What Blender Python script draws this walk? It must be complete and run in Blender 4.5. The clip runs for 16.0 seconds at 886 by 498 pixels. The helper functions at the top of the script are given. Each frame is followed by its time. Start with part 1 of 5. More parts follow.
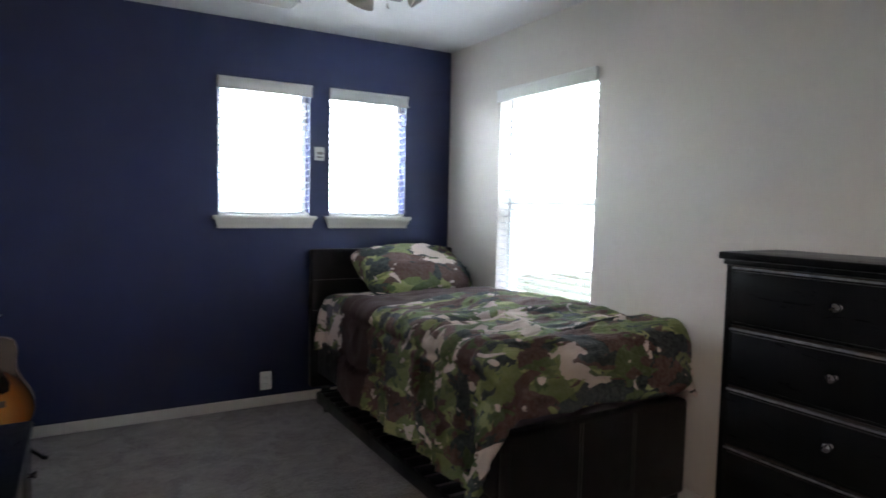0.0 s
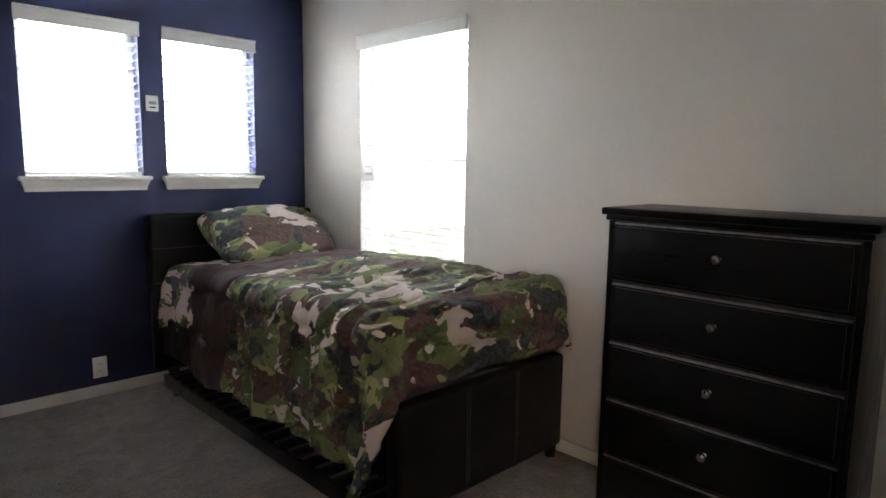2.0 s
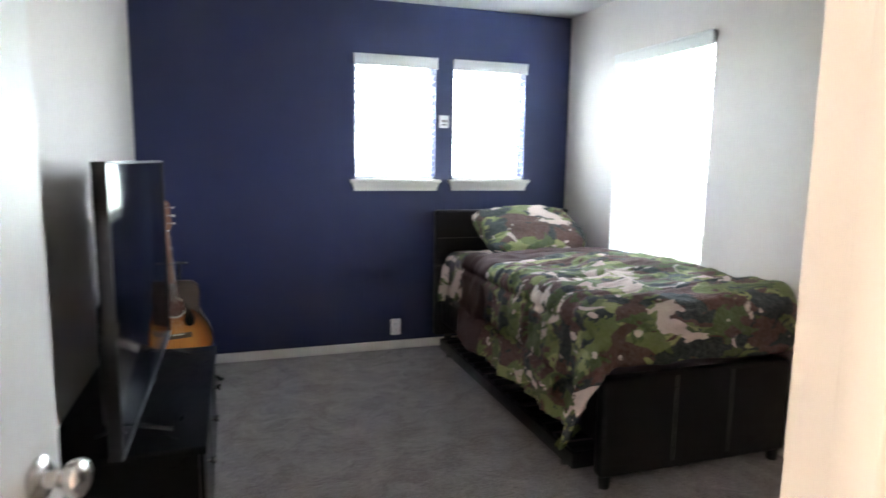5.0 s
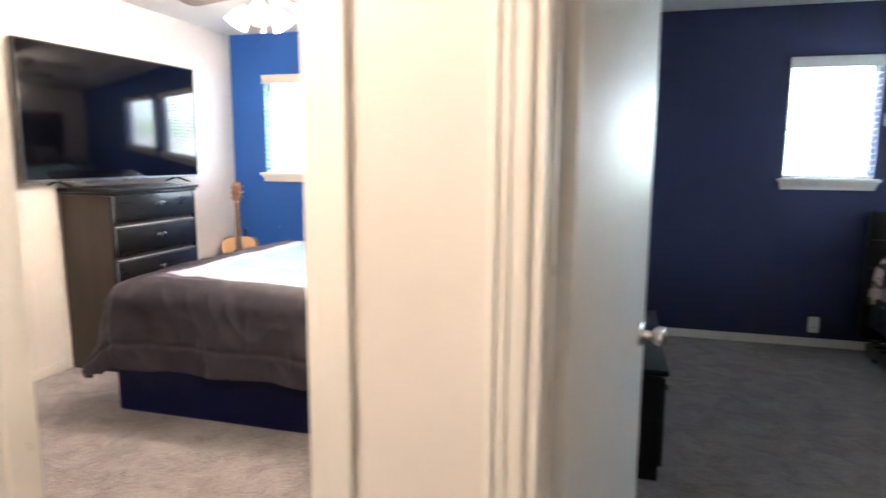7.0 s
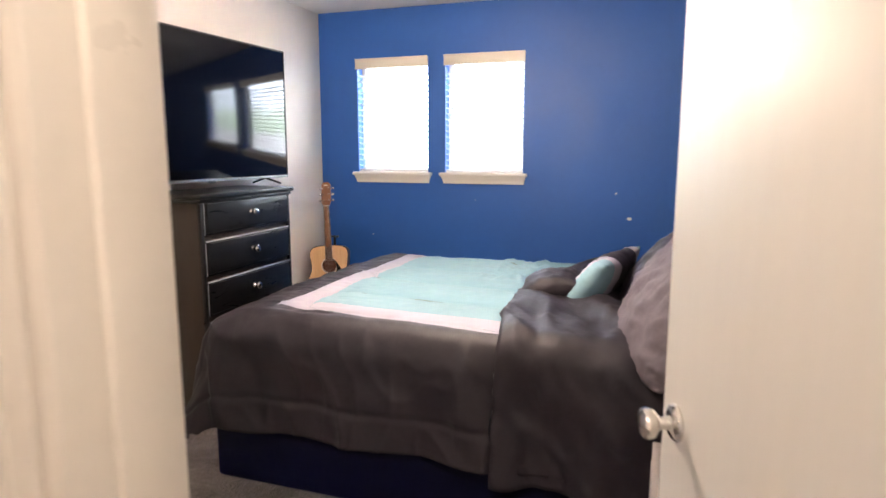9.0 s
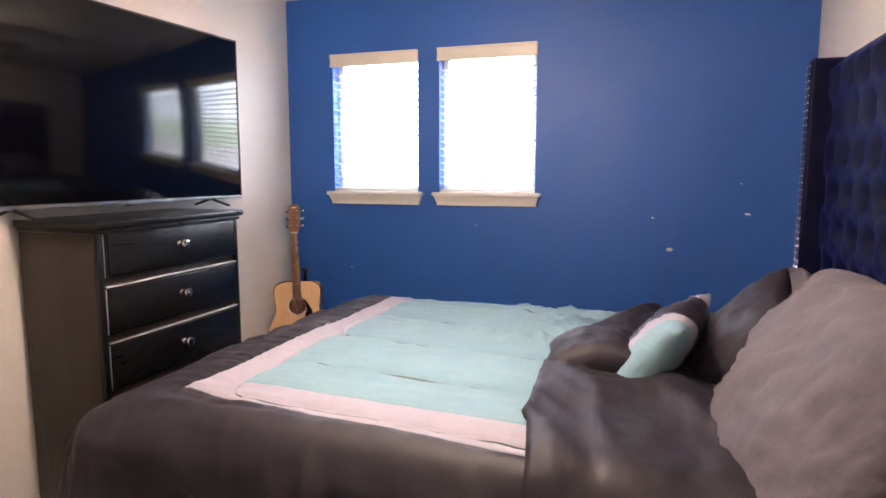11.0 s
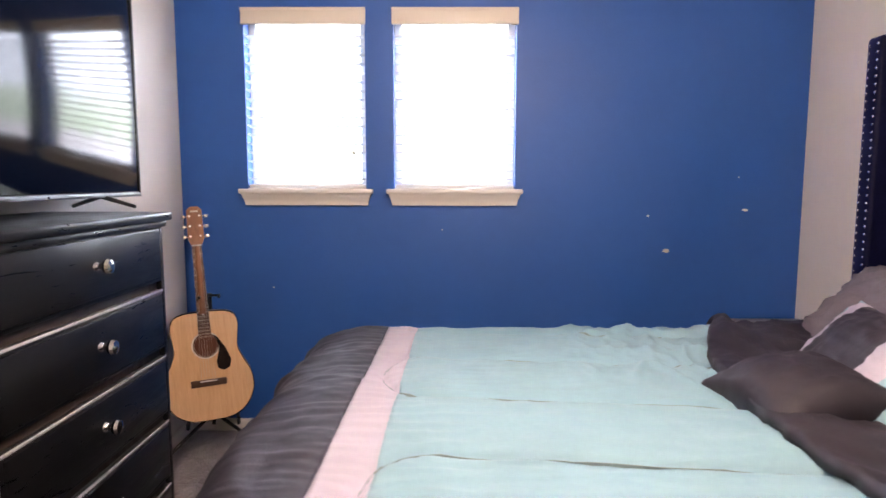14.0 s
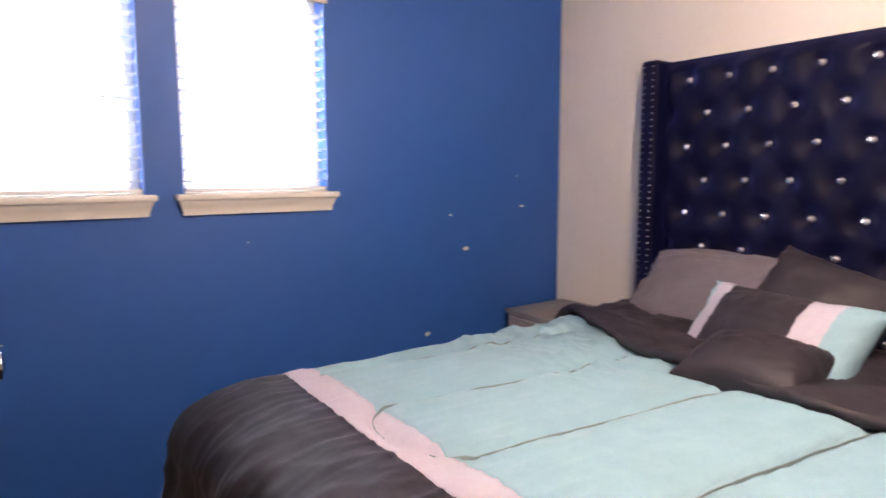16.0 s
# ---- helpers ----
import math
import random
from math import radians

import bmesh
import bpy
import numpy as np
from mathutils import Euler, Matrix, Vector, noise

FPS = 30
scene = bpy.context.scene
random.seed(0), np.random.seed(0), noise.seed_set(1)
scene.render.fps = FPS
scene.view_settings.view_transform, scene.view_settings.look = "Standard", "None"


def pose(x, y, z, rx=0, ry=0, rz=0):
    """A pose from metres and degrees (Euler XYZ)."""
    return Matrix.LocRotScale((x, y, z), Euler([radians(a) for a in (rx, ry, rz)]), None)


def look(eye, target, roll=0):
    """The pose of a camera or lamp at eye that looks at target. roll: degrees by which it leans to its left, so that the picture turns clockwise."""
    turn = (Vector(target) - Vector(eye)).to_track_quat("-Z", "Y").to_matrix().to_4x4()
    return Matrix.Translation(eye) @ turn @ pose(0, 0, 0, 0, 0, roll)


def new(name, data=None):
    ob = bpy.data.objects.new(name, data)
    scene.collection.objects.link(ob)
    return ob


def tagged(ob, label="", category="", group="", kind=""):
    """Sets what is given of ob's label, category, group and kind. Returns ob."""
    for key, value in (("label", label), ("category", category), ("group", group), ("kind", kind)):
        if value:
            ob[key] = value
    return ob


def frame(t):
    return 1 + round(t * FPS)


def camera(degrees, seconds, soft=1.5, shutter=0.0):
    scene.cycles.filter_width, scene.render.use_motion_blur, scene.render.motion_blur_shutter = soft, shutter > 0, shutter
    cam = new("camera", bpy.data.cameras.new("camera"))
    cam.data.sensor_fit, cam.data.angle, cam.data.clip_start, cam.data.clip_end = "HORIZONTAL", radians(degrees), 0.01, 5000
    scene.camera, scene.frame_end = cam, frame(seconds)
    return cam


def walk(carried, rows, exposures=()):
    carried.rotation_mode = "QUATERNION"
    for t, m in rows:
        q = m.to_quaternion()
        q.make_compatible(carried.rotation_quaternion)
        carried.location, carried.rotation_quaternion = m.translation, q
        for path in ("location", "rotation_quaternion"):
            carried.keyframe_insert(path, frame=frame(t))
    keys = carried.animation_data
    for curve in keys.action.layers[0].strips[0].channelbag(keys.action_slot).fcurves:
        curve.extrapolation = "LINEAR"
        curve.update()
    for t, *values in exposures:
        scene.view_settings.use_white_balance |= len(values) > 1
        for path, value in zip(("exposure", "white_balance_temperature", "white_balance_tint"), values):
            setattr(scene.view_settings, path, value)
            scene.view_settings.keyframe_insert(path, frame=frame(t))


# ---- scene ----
cam = camera(70.6, 16.0, soft=1.6, shutter=0.5)
PATH = [
    (0, (-0.458, -0.125, 1.327), (0.543, 1.602, 1.187), 1.2),
    (0.5, (-0.397, -0.02, 1.335), (0.77, 1.596, 1.18), 1.1),
    (1, (-0.399, 0.062, 1.335), (0.903, 1.573, 1.183), 1.0),
    (1.5, (-0.435, 0.105, 1.321), (0.939, 1.548, 1.141), 1.0),
    (2, (-0.441, 0.118, 1.324), (0.945, 1.535, 1.057), 0.8),
    (2.5, (-0.424, 0.091, 1.338), (0.944, 1.524, 1.061), 0.7),
    (3, (-0.412, 0.041, 1.33), (0.914, 1.514, 1.057), 0.7),
    (3.2, (-0.427, 0.02, 1.326), (0.883, 1.507, 1.055), 0.7),
    (5.5, (-0.548, -0.613, 1.371), (-0.218, 1.339, 1.093), 0.6),
    (6, (-0.603, -0.812, 1.375), (-0.561, 1.168, 1.096), 0.4),
    (6.5, (-0.708, -1.025, 1.379), (-0.953, 0.94, 1.097), 0.4),
    (7, (-0.862, -1.160, 1.376), (-1.395, 0.745, 1.085), 0.3),
    (7.5, (-1.129, -1.16, 1.411), (-1.77, 0.71, 1.103), 0.6),
    (8, (-1.392, -1.034, 1.412), (-2.046, 0.831, 1.103), 0.5),
    (8.2, (-1.462, -0.969, 1.409), (-2.117, 0.896, 1.1), 0.2),
    (10.3, (-1.922, 0.108, 1.357), (-2.565, 1.978, 1.06), 0.0),
    (10.5, (-1.941, 0.159, 1.358), (-2.582, 2.032, 1.075), 0.0),
    (11, (-1.961, 0.269, 1.349), (-2.602, 2.148, 1.106), 0.0),
    (11.5, (-2.004, 0.33, 1.339), (-2.643, 2.212, 1.115), 0.0),
    (12, (-2.122, 0.423, 1.341), (-2.762, 2.301, 1.087), -0.0),
    (12.5, (-2.274, 0.507, 1.34), (-2.876, 2.397, 1.082), -0.1),
    (13, (-2.45, 0.628, 1.327), (-2.834, 2.574, 1.073), -0.0),
    (13.5, (-2.661, 0.738, 1.333), (-2.848, 2.713, 1.082), 0.0),
    (14, (-2.968, 0.826, 1.272), (-2.98, 2.814, 1.054), 0.1),
    (14.5, (-3.209, 1.008, 1.265), (-2.952, 2.977, 1.032), -0.0),
    (15, (-3.427, 1.147, 1.282), (-2.912, 3.066, 1.049), 0.1),
    (15.5, (-3.62, 1.233, 1.32), (-2.85, 3.062, 1.07), 0.1),
    (16, (-3.804, 1.404, 1.301), (-2.654, 3.022, 1.064), -0.2),
]
EXPOSURES = [(0.0, 0.58, 6400, 16), (1.5, 0.68, 6800, 18), (3.2, 1.05, 7100, 20), (5.5, 1.58, 6200, 14), (6.0, 1.55, 6150, 14), (6.5, 1.15, 6300, 14), (7.0, 0.85, 6100, 12), (7.5, 0.55, 6200, 14), (8.2, 0.38, 6300, 14), (10.5, -0.05, 6500, 20), (13.0, 0.0, 6450, 23), (16.0, 0.05, 6600, 24)]
walk(cam, [(t, look(eye, target, roll)) for t, eye, target, roll in PATH], EXPOSURES)

# ---- light ----
SKY_LAMP, BULB, HALL_BULB, OUTSIDE, OUTSIDE_EAST = 215.0, 104.0, 38.0, 26.0, 20.0
world = bpy.data.worlds.new("World")
scene.world = world
world.use_nodes = True
wn = world.node_tree
sky = wn.nodes.new("ShaderNodeTexSky")
sky.sky_type, sky.sun_disc = "NISHITA", False
sky.sun_elevation, sky.sun_rotation = radians(50), radians(150)
wn.links.new(sky.outputs[0], wn.nodes["Background"].inputs[0])
wn.nodes["Background"].inputs[1].default_value = 0.12
sun = new("sun", bpy.data.lights.new("sun", "SUN"))
sun.data.energy, sun.data.angle, sun.data.color = 2.0, radians(0.6), (1, 0.95, 0.88)
sun.matrix_world = look((0, 0, 30), (4.5, 14, 0))


def sky_lamp(x, y, z, target, sx, sy, power=1.0):
    lamp = new("sky_lamp", bpy.data.lights.new("sky_lamp", "AREA"))
    lamp.data.shape, lamp.data.size, lamp.data.size_y = "RECTANGLE", sx, sy
    lamp.data.energy, lamp.data.color = SKY_LAMP * power, (0.66, 0.82, 1.0)
    lamp.matrix_world = look((x, y, z), target)


# daylight that comes down from the sky on each window
sky_lamp(0.56, 4.75, 2.75, (0.56, 3.9, 1.62), 0.60, 0.45, 1.7)
sky_lamp(1.27, 4.75, 2.75, (1.27, 3.9, 1.62), 0.60, 0.45, 1.7)
sky_lamp(-3.65, 4.75, 2.75, (-3.65, 3.9, 1.62), 0.60, 0.45)
sky_lamp(-2.93, 4.75, 2.75, (-2.93, 3.9, 1.62), 0.60, 0.45)
sky_lamp(2.85, 2.82, 2.80, (1.95, 2.82, 1.4), 0.85, 0.60, 4.2)


def bulb_lamp(x, y, z, watts, size=0.07):
    lamp = new("bulb_light", bpy.data.lights.new("bulb_light", "POINT"))
    lamp.data.energy, lamp.data.color, lamp.data.shadow_soft_size = watts, (1.0, 0.82, 0.64), size
    lamp.location = (x, y, z)


FAN2 = (-2.74, 1.92)
bulb_lamp(FAN2[0], FAN2[1], 2.0, BULB)
bulb_lamp(-1.7, -0.85, 2.28, HALL_BULB)


# ---- materials ----
def ramp_of(nt, fac, stops, mode="LINEAR"):
    r = nt.nodes.new("ShaderNodeValToRGB")
    r.color_ramp.interpolation = mode
    while len(r.color_ramp.elements) < len(stops):
        r.color_ramp.elements.new(0.5)
    for e, (p, c) in zip(r.color_ramp.elements, stops):
        e.position, e.color = p, (*c, 1) if len(c) == 3 else c
    nt.links.new(fac, r.inputs[0])
    return r.outputs[0]


def noise_of(nt, scale, detail=3.0, vec=None, rough=0.5, distort=0.0):
    n = nt.nodes.new("ShaderNodeTexNoise")
    n.inputs["Scale"].default_value, n.inputs["Detail"].default_value = scale, detail
    n.inputs["Roughness"].default_value, n.inputs["Distortion"].default_value = rough, distort
    if vec is not None:
        nt.links.new(vec, n.inputs["Vector"])
    return n.outputs["Fac"]


def coords(nt, scale=(1, 1, 1), offset=(0, 0, 0)):
    tc, mp = nt.nodes.new("ShaderNodeTexCoord"), nt.nodes.new("ShaderNodeMapping")
    mp.inputs["Scale"].default_value, mp.inputs["Location"].default_value = scale, offset
    nt.links.new(tc.outputs["Object"], mp.inputs["Vector"])
    return mp.outputs[0]


def mixed(nt, fac, a, b):
    m = nt.nodes.new("ShaderNodeMix")
    m.data_type = "RGBA"
    for sock, v in ((m.inputs[0], fac), (m.inputs[6], a), (m.inputs[7], b)):
        if isinstance(v, tuple):
            sock.default_value = (*v, 1)
        elif isinstance(v, float):
            sock.default_value = v
        else:
            nt.links.new(v, sock)
    return m.outputs[2]


def mat(name, color, rough=0.5, metal=0.0, vary=0.12, scale=6.0, bump=0.0, bump_scale=200.0, stretch=(1, 1, 1),
        sheen=0.0, spec=0.5, rough_vary=0.08, coat=0.0, crease=0.0):
    """A painted, woven or bare surface: colour varied at two scales, fine relief."""
    m = bpy.data.materials.new(name)
    m.use_nodes = True
    nt = m.node_tree
    b = nt.nodes["Principled BSDF"]
    v = coords(nt, stretch)
    big, small = noise_of(nt, scale, 4, v), noise_of(nt, scale * 14, 3, v)
    c1 = tuple(c * (1 - vary) for c in color)
    c2 = tuple(min(c * (1 + vary), 1) for c in color)
    col = mixed(nt, 0.35, ramp_of(nt, big, [(0.3, c1), (0.7, c2)]), ramp_of(nt, small, [(0.3, c1), (0.7, c2)]))
    nt.links.new(col, b.inputs["Base Color"])
    rr = ramp_of(nt, noise_of(nt, scale * 3, 4, v), [(0.3, (max(rough - rough_vary, 0.02),) * 3), (0.7, (min(rough + rough_vary, 1),) * 3)])
    nt.links.new(rr, b.inputs["Roughness"])
    b.inputs["Metallic"].default_value = metal
    b.inputs["Specular IOR Level"].default_value = spec
    b.inputs["Sheen Weight"].default_value = sheen
    b.inputs["Coat Weight"].default_value = coat
    if bump:
        bn = nt.nodes.new("ShaderNodeBump")
        bn.inputs["Strength"].default_value, bn.inputs["Distance"].default_value = bump, 0.004
        nt.links.new(noise_of(nt, bump_scale, 4, v), bn.inputs["Height"])
        nt.links.new(bn.outputs[0], b.inputs["Normal"])
        if crease:
            cr = nt.nodes.new("ShaderNodeBump")
            cr.inputs["Strength"].default_value, cr.inputs["Distance"].default_value = 0.6 * crease, 0.03
            nt.links.new(noise_of(nt, 7, 3, coords(nt, (1.6, 0.7, 1.0)), 0.5, 0.25), cr.inputs["Height"])
            nt.links.new(cr.outputs[0], bn.inputs["Normal"])
    return m


def glow(name, color, strength):
    m = bpy.data.materials.new(name)
    m.use_nodes = True
    b = m.node_tree.nodes["Principled BSDF"]
    b.inputs["Base Color"].default_value = (*color, 1)
    b.inputs["Emission Color"].default_value = (*color, 1)
    b.inputs["Emission Strength"].default_value = strength
    return m


def camo(name, scale, shift, pale=1.0):
    """Printed woodland camouflage: blots of five colours laid over one another."""
    m = bpy.data.materials.new(name)
    m.use_nodes = True
    nt = m.node_tree
    b = nt.nodes["Principled BSDF"]
    col = (0.15, 0.18, 0.060)
    layers = [((0.31, 0.33, 0.13), 0.55, 1.0), ((0.095, 0.043, 0.036), 0.50, 0.9), ((0.018, 0.027, 0.032), 0.53, 1.0),
              ((0.075, 0.105, 0.036), 0.58, 1.1), ((0.66, 0.54, 0.49), 0.594 - 0.05 * (pale - 1), 1.0)]
    for i, (c, level, k) in enumerate(layers):
        v = coords(nt, (0.75, 1, 1.25), (shift + 7.3 * i, 3.1 * i, 1.7 * i))
        f = noise_of(nt, scale * k, 3.0, v, 0.58, 0.6)
        fac = ramp_of(nt, f, [(level - 0.004, (0, 0, 0)), (level + 0.004, (1, 1, 1))])
        col = mixed(nt, fac, col, c)
    fade = noise_of(nt, 60, 3, coords(nt))
    col = mixed(nt, ramp_of(nt, fade, [(0.3, (0, 0, 0)), (0.8, (0.18, 0.18, 0.18))]), col, (0.4, 0.4, 0.36))
    nt.links.new(col, b.inputs["Base Color"])
    b.inputs["Roughness"].default_value, b.inputs["Specular IOR Level"].default_value = 0.72, 0.25
    bn = nt.nodes.new("ShaderNodeBump")
    bn.inputs["Strength"].default_value, bn.inputs["Distance"].default_value = 0.5, 0.03
    nt.links.new(noise_of(nt, 7, 4, coords(nt, (0.8, 2.2, 1.0)), 0.55, 1.2), bn.inputs["Height"])
    nt.links.new(bn.outputs[0], b.inputs["Normal"])
    return m


def clear_glass(name, share=0.06, rough=0.02, tint=(1, 1, 1)):
    m = bpy.data.materials.new(name)
    m.use_nodes = True
    nt = m.node_tree
    out = nt.nodes["Material Output"]
    tr, gl, mx = nt.nodes.new("ShaderNodeBsdfTransparent"), nt.nodes.new("ShaderNodeBsdfGlossy"), nt.nodes.new("ShaderNodeMixShader")
    gl.inputs["Roughness"].default_value = rough
    gl.inputs["Color"].default_value = (*tint, 1)
    mx.inputs[0].default_value = share
    nt.links.new(tr.outputs[0], mx.inputs[1])
    nt.links.new(gl.outputs[0], mx.inputs[2])
    nt.links.new(mx.outputs[0], out.inputs[0])
    return m


def carpet_mat():
    m = mat("grey_carpet", (0.235, 0.21, 0.205), 0.95, vary=0.16, scale=3.5, spec=0.1, sheen=0.3)
    nt = m.node_tree
    b = nt.nodes["Principled BSDF"]
    bn = nt.nodes.new("ShaderNodeBump")
    bn.inputs["Strength"].default_value, bn.inputs["Distance"].default_value = 0.9, 0.012
    tuft, pile = noise_of(nt, 95, 4, coords(nt)), noise_of(nt, 14, 3, coords(nt))
    nt.links.new(mixed(nt, 0.3, ramp_of(nt, tuft, [(0.2, (0, 0, 0)), (0.8, (1, 1, 1))]), ramp_of(nt, pile, [(0.2, (0, 0, 0)), (0.8, (1, 1, 1))])), bn.inputs["Height"])
    nt.links.new(bn.outputs[0], b.inputs["Normal"])
    fibre = ramp_of(nt, noise_of(nt, 55, 6, coords(nt), 0.75), [(0.35, (0.09, 0.077, 0.077)), (0.65, (0.38, 0.33, 0.32))])
    tread = ramp_of(nt, noise_of(nt, 6, 4, coords(nt), 0.65, 0.8), [(0.38, (0.125, 0.105, 0.105)), (0.62, (0.32, 0.28, 0.272))])
    nt.links.new(mixed(nt, 0.5, fibre, tread), b.inputs["Base Color"])
    return m


def wood_mat(name, dark, light, rough, scale=1.0, coat=0.0):
    m = bpy.data.materials.new(name)
    m.use_nodes = True
    nt = m.node_tree
    b = nt.nodes["Principled BSDF"]
    grain = noise_of(nt, 6 * scale, 6, coords(nt, (14, 14, 0.9)), 0.6, 0.6)
    fine = noise_of(nt, 40 * scale, 4, coords(nt, (10, 10, 0.7)))
    col = mixed(nt, 0.3, ramp_of(nt, grain, [(0.25, dark), (0.75, light)]), ramp_of(nt, fine, [(0.3, dark), (0.7, light)]))
    nt.links.new(col, b.inputs["Base Color"])
    b.inputs["Roughness"].default_value, b.inputs["Coat Weight"].default_value = rough, coat
    return m


def worn_black(name, gloss, rub):
    """Black paint on wood, rubbed through to pale scuffs here and there."""
    m = bpy.data.materials.new(name)
    m.use_nodes = True
    nt = m.node_tree
    b = nt.nodes["Principled BSDF"]
    scuff = noise_of(nt, 9, 8, coords(nt, (1, 0.5, 3)), 0.75, 1.2)
    big = noise_of(nt, 3, 3, coords(nt))
    base = ramp_of(nt, big, [(0.3, (0.004, 0.004, 0.005)), (0.7, (0.007, 0.007, 0.008))])
    b.inputs["Specular IOR Level"].default_value = gloss
    nt.links.new(mixed(nt, ramp_of(nt, scuff, [(0.66, (0, 0, 0)), (0.74, (rub, rub, rub))]), base, (0.10, 0.10, 0.11)), b.inputs["Base Color"])
    nt.links.new(ramp_of(nt, scuff, [(0.3, (0.24,) * 3), (0.7, (0.42,) * 3)]), b.inputs["Roughness"])
    bn = nt.nodes.new("ShaderNodeBump")
    bn.inputs["Strength"].default_value, bn.inputs["Distance"].default_value = 0.12, 0.003
    nt.links.new(noise_of(nt, 30, 5, coords(nt, (1, 0.3, 4))), bn.inputs["Height"])
    nt.links.new(bn.outputs[0], b.inputs["Normal"])
    return m


M_NAVY = mat("navy_wall_paint", (0.011, 0.018, 0.072), 0.55, vary=0.06, scale=1.5, bump=0.35, bump_scale=130)
M_BLUE = mat("blue_wall_paint", (0.017, 0.094, 0.360), 0.52, vary=0.06, scale=1.5, bump=0.22, bump_scale=130)
M_WALL = mat("off_white_wall_paint", (0.70, 0.655, 0.61), 0.6, vary=0.03, scale=1.2, bump=0.2, bump_scale=130)
M_CEIL = mat("ceiling_paint", (0.74, 0.73, 0.71), 0.8, vary=0.03, scale=2, bump=0.5, bump_scale=70)
M_TRIM = mat("white_trim_paint", (0.74, 0.71, 0.66), 0.35, vary=0.03, scale=3, bump=0.05, bump_scale=60)
M_DOOR = mat("white_door_paint", (0.75, 0.74, 0.71), 0.46, vary=0.02, scale=3, bump=0.05, bump_scale=9, stretch=(9, 9, 0.6))
M_BLIND = mat("white_blind_slats", (0.80, 0.80, 0.79), 0.4, vary=0.02)
M_CREAM = mat("cream_blind_valance", (0.70, 0.64, 0.55), 0.45, vary=0.03)
M_VINYL = mat("white_window_vinyl", (0.78, 0.78, 0.77), 0.35, vary=0.02)
M_CARPET = carpet_mat()
M_BLACK = worn_black("dull_black_paint", 0.12, 0.25)
M_BLACK_GLOSS = worn_black("scuffed_gloss_black_paint", 0.35, 0.4)
M_BLACK_SIDE = mat("dark_brown_black_wood", (0.040, 0.030, 0.025), 0.38, vary=0.15, scale=4, bump=0.06, bump_scale=40, stretch=(4, 4, 0.6), spec=0.25)
# pale colours for the highlight along glossy drawer bevels, a dim and a bright one
M_EDGE_GLINT = mat("painted_silvery_glint", (0.20, 0.20, 0.22), 0.25, vary=0.5, scale=25)
M_EDGE_GLINT_BRIGHT = mat("painted_bright_glint", (0.42, 0.43, 0.47), 0.22, vary=0.4, scale=25)
M_LEATHER = mat("black_bonded_leather", (0.011, 0.010, 0.011), 0.38, spec=0.25, vary=0.2, scale=8, bump=0.3, bump_scale=240)
M_STITCH = mat("grey_stitching", (0.11, 0.10, 0.10), 0.7)
M_BLACKMETAL = mat("black_metal", (0.012, 0.012, 0.013), 0.4, vary=0.1, metal=0.3)
M_NICKEL = mat("satin_nickel", (0.72, 0.70, 0.67), 0.24, metal=1.0, vary=0.03)
M_CHROME = mat("polished_dark_knob", (0.45, 0.43, 0.42), 0.12, metal=1.0, vary=0.05)
M_DARKKNOB = mat("smoked_dark_knob", (0.34, 0.33, 0.33), 0.15, metal=1.0, vary=0.05)
M_CAMO = camo("camouflage_print", 6.2, 0.0, 1.15)
M_CAMO2 = camo("faded_camouflage_print", 8.5, 4.0, 3.0)
M_CAMO3 = camo("pillow_camouflage_print", 5.6, 9.0, 1.5)
M_BROWN = mat("brown_comforter_lining", (0.070, 0.043, 0.043), 0.8, vary=0.1, scale=5, bump=0.2, bump_scale=260, spec=0.2, crease=0.4)
M_CHAR = mat("charcoal_microfibre", (0.019, 0.0150, 0.0225), 0.56, vary=0.12, scale=5, bump=0.15, bump_scale=300, spec=0.35, crease=0.3)
M_TEAL = mat("pale_aqua_microfibre", (0.205, 0.345, 0.41), 0.7, vary=0.05, scale=5, bump=0.15, bump_scale=300, spec=0.25, crease=0.18)
M_PINK = mat("pale_lilac_microfibre", (0.38, 0.355, 0.425), 0.7, vary=0.04, scale=5, bump=0.15, bump_scale=300, spec=0.25, crease=0.2)
M_GREYCOT = mat("grey_brushed_cotton", (0.132, 0.117, 0.140), 0.85, vary=0.1, scale=5, bump=0.2, bump_scale=300, spec=0.2, crease=0.6)
M_VELVET = mat("navy_velvet", (0.0035, 0.004, 0.020), 0.5, vary=0.4, scale=7, bump=0.1, bump_scale=200, spec=0.10, sheen=0.30)
M_VELVET.node_tree.nodes["Principled BSDF"].inputs["Sheen Tint"].default_value = (0.05, 0.07, 0.50, 1)
M_CRYSTAL = mat("crystal_button", (0.85, 0.85, 0.88), 0.08, metal=0.9, vary=0.05)
M_SCREEN = mat("black_screen", (0.0015, 0.0015, 0.003), 0.10, vary=0.05, spec=0.3, rough_vary=0.01)
M_PLASTIC = mat("black_plastic", (0.014, 0.014, 0.015), 0.38, vary=0.1)
M_SILVER = mat("silver_trim", (0.16, 0.165, 0.18), 0.35, metal=0.8)
M_SPRUCE = wood_mat("spruce_guitar_top", (0.62, 0.36, 0.18), (0.80, 0.53, 0.30), 0.25, 1.0, 0.5)
M_MAHOG = wood_mat("mahogany", (0.14, 0.055, 0.025), (0.28, 0.12, 0.055), 0.32, 1.0, 0.3)
M_ROSE = wood_mat("rosewood", (0.045, 0.022, 0.014), (0.11, 0.055, 0.032), 0.45)
M_TORT = mat("dark_pickguard", (0.016, 0.010, 0.009), 0.15, vary=0.3, scale=20)
M_HOLE = mat("shaded_red_wood", (0.09, 0.028, 0.014), 0.7, vary=0.3, scale=20)
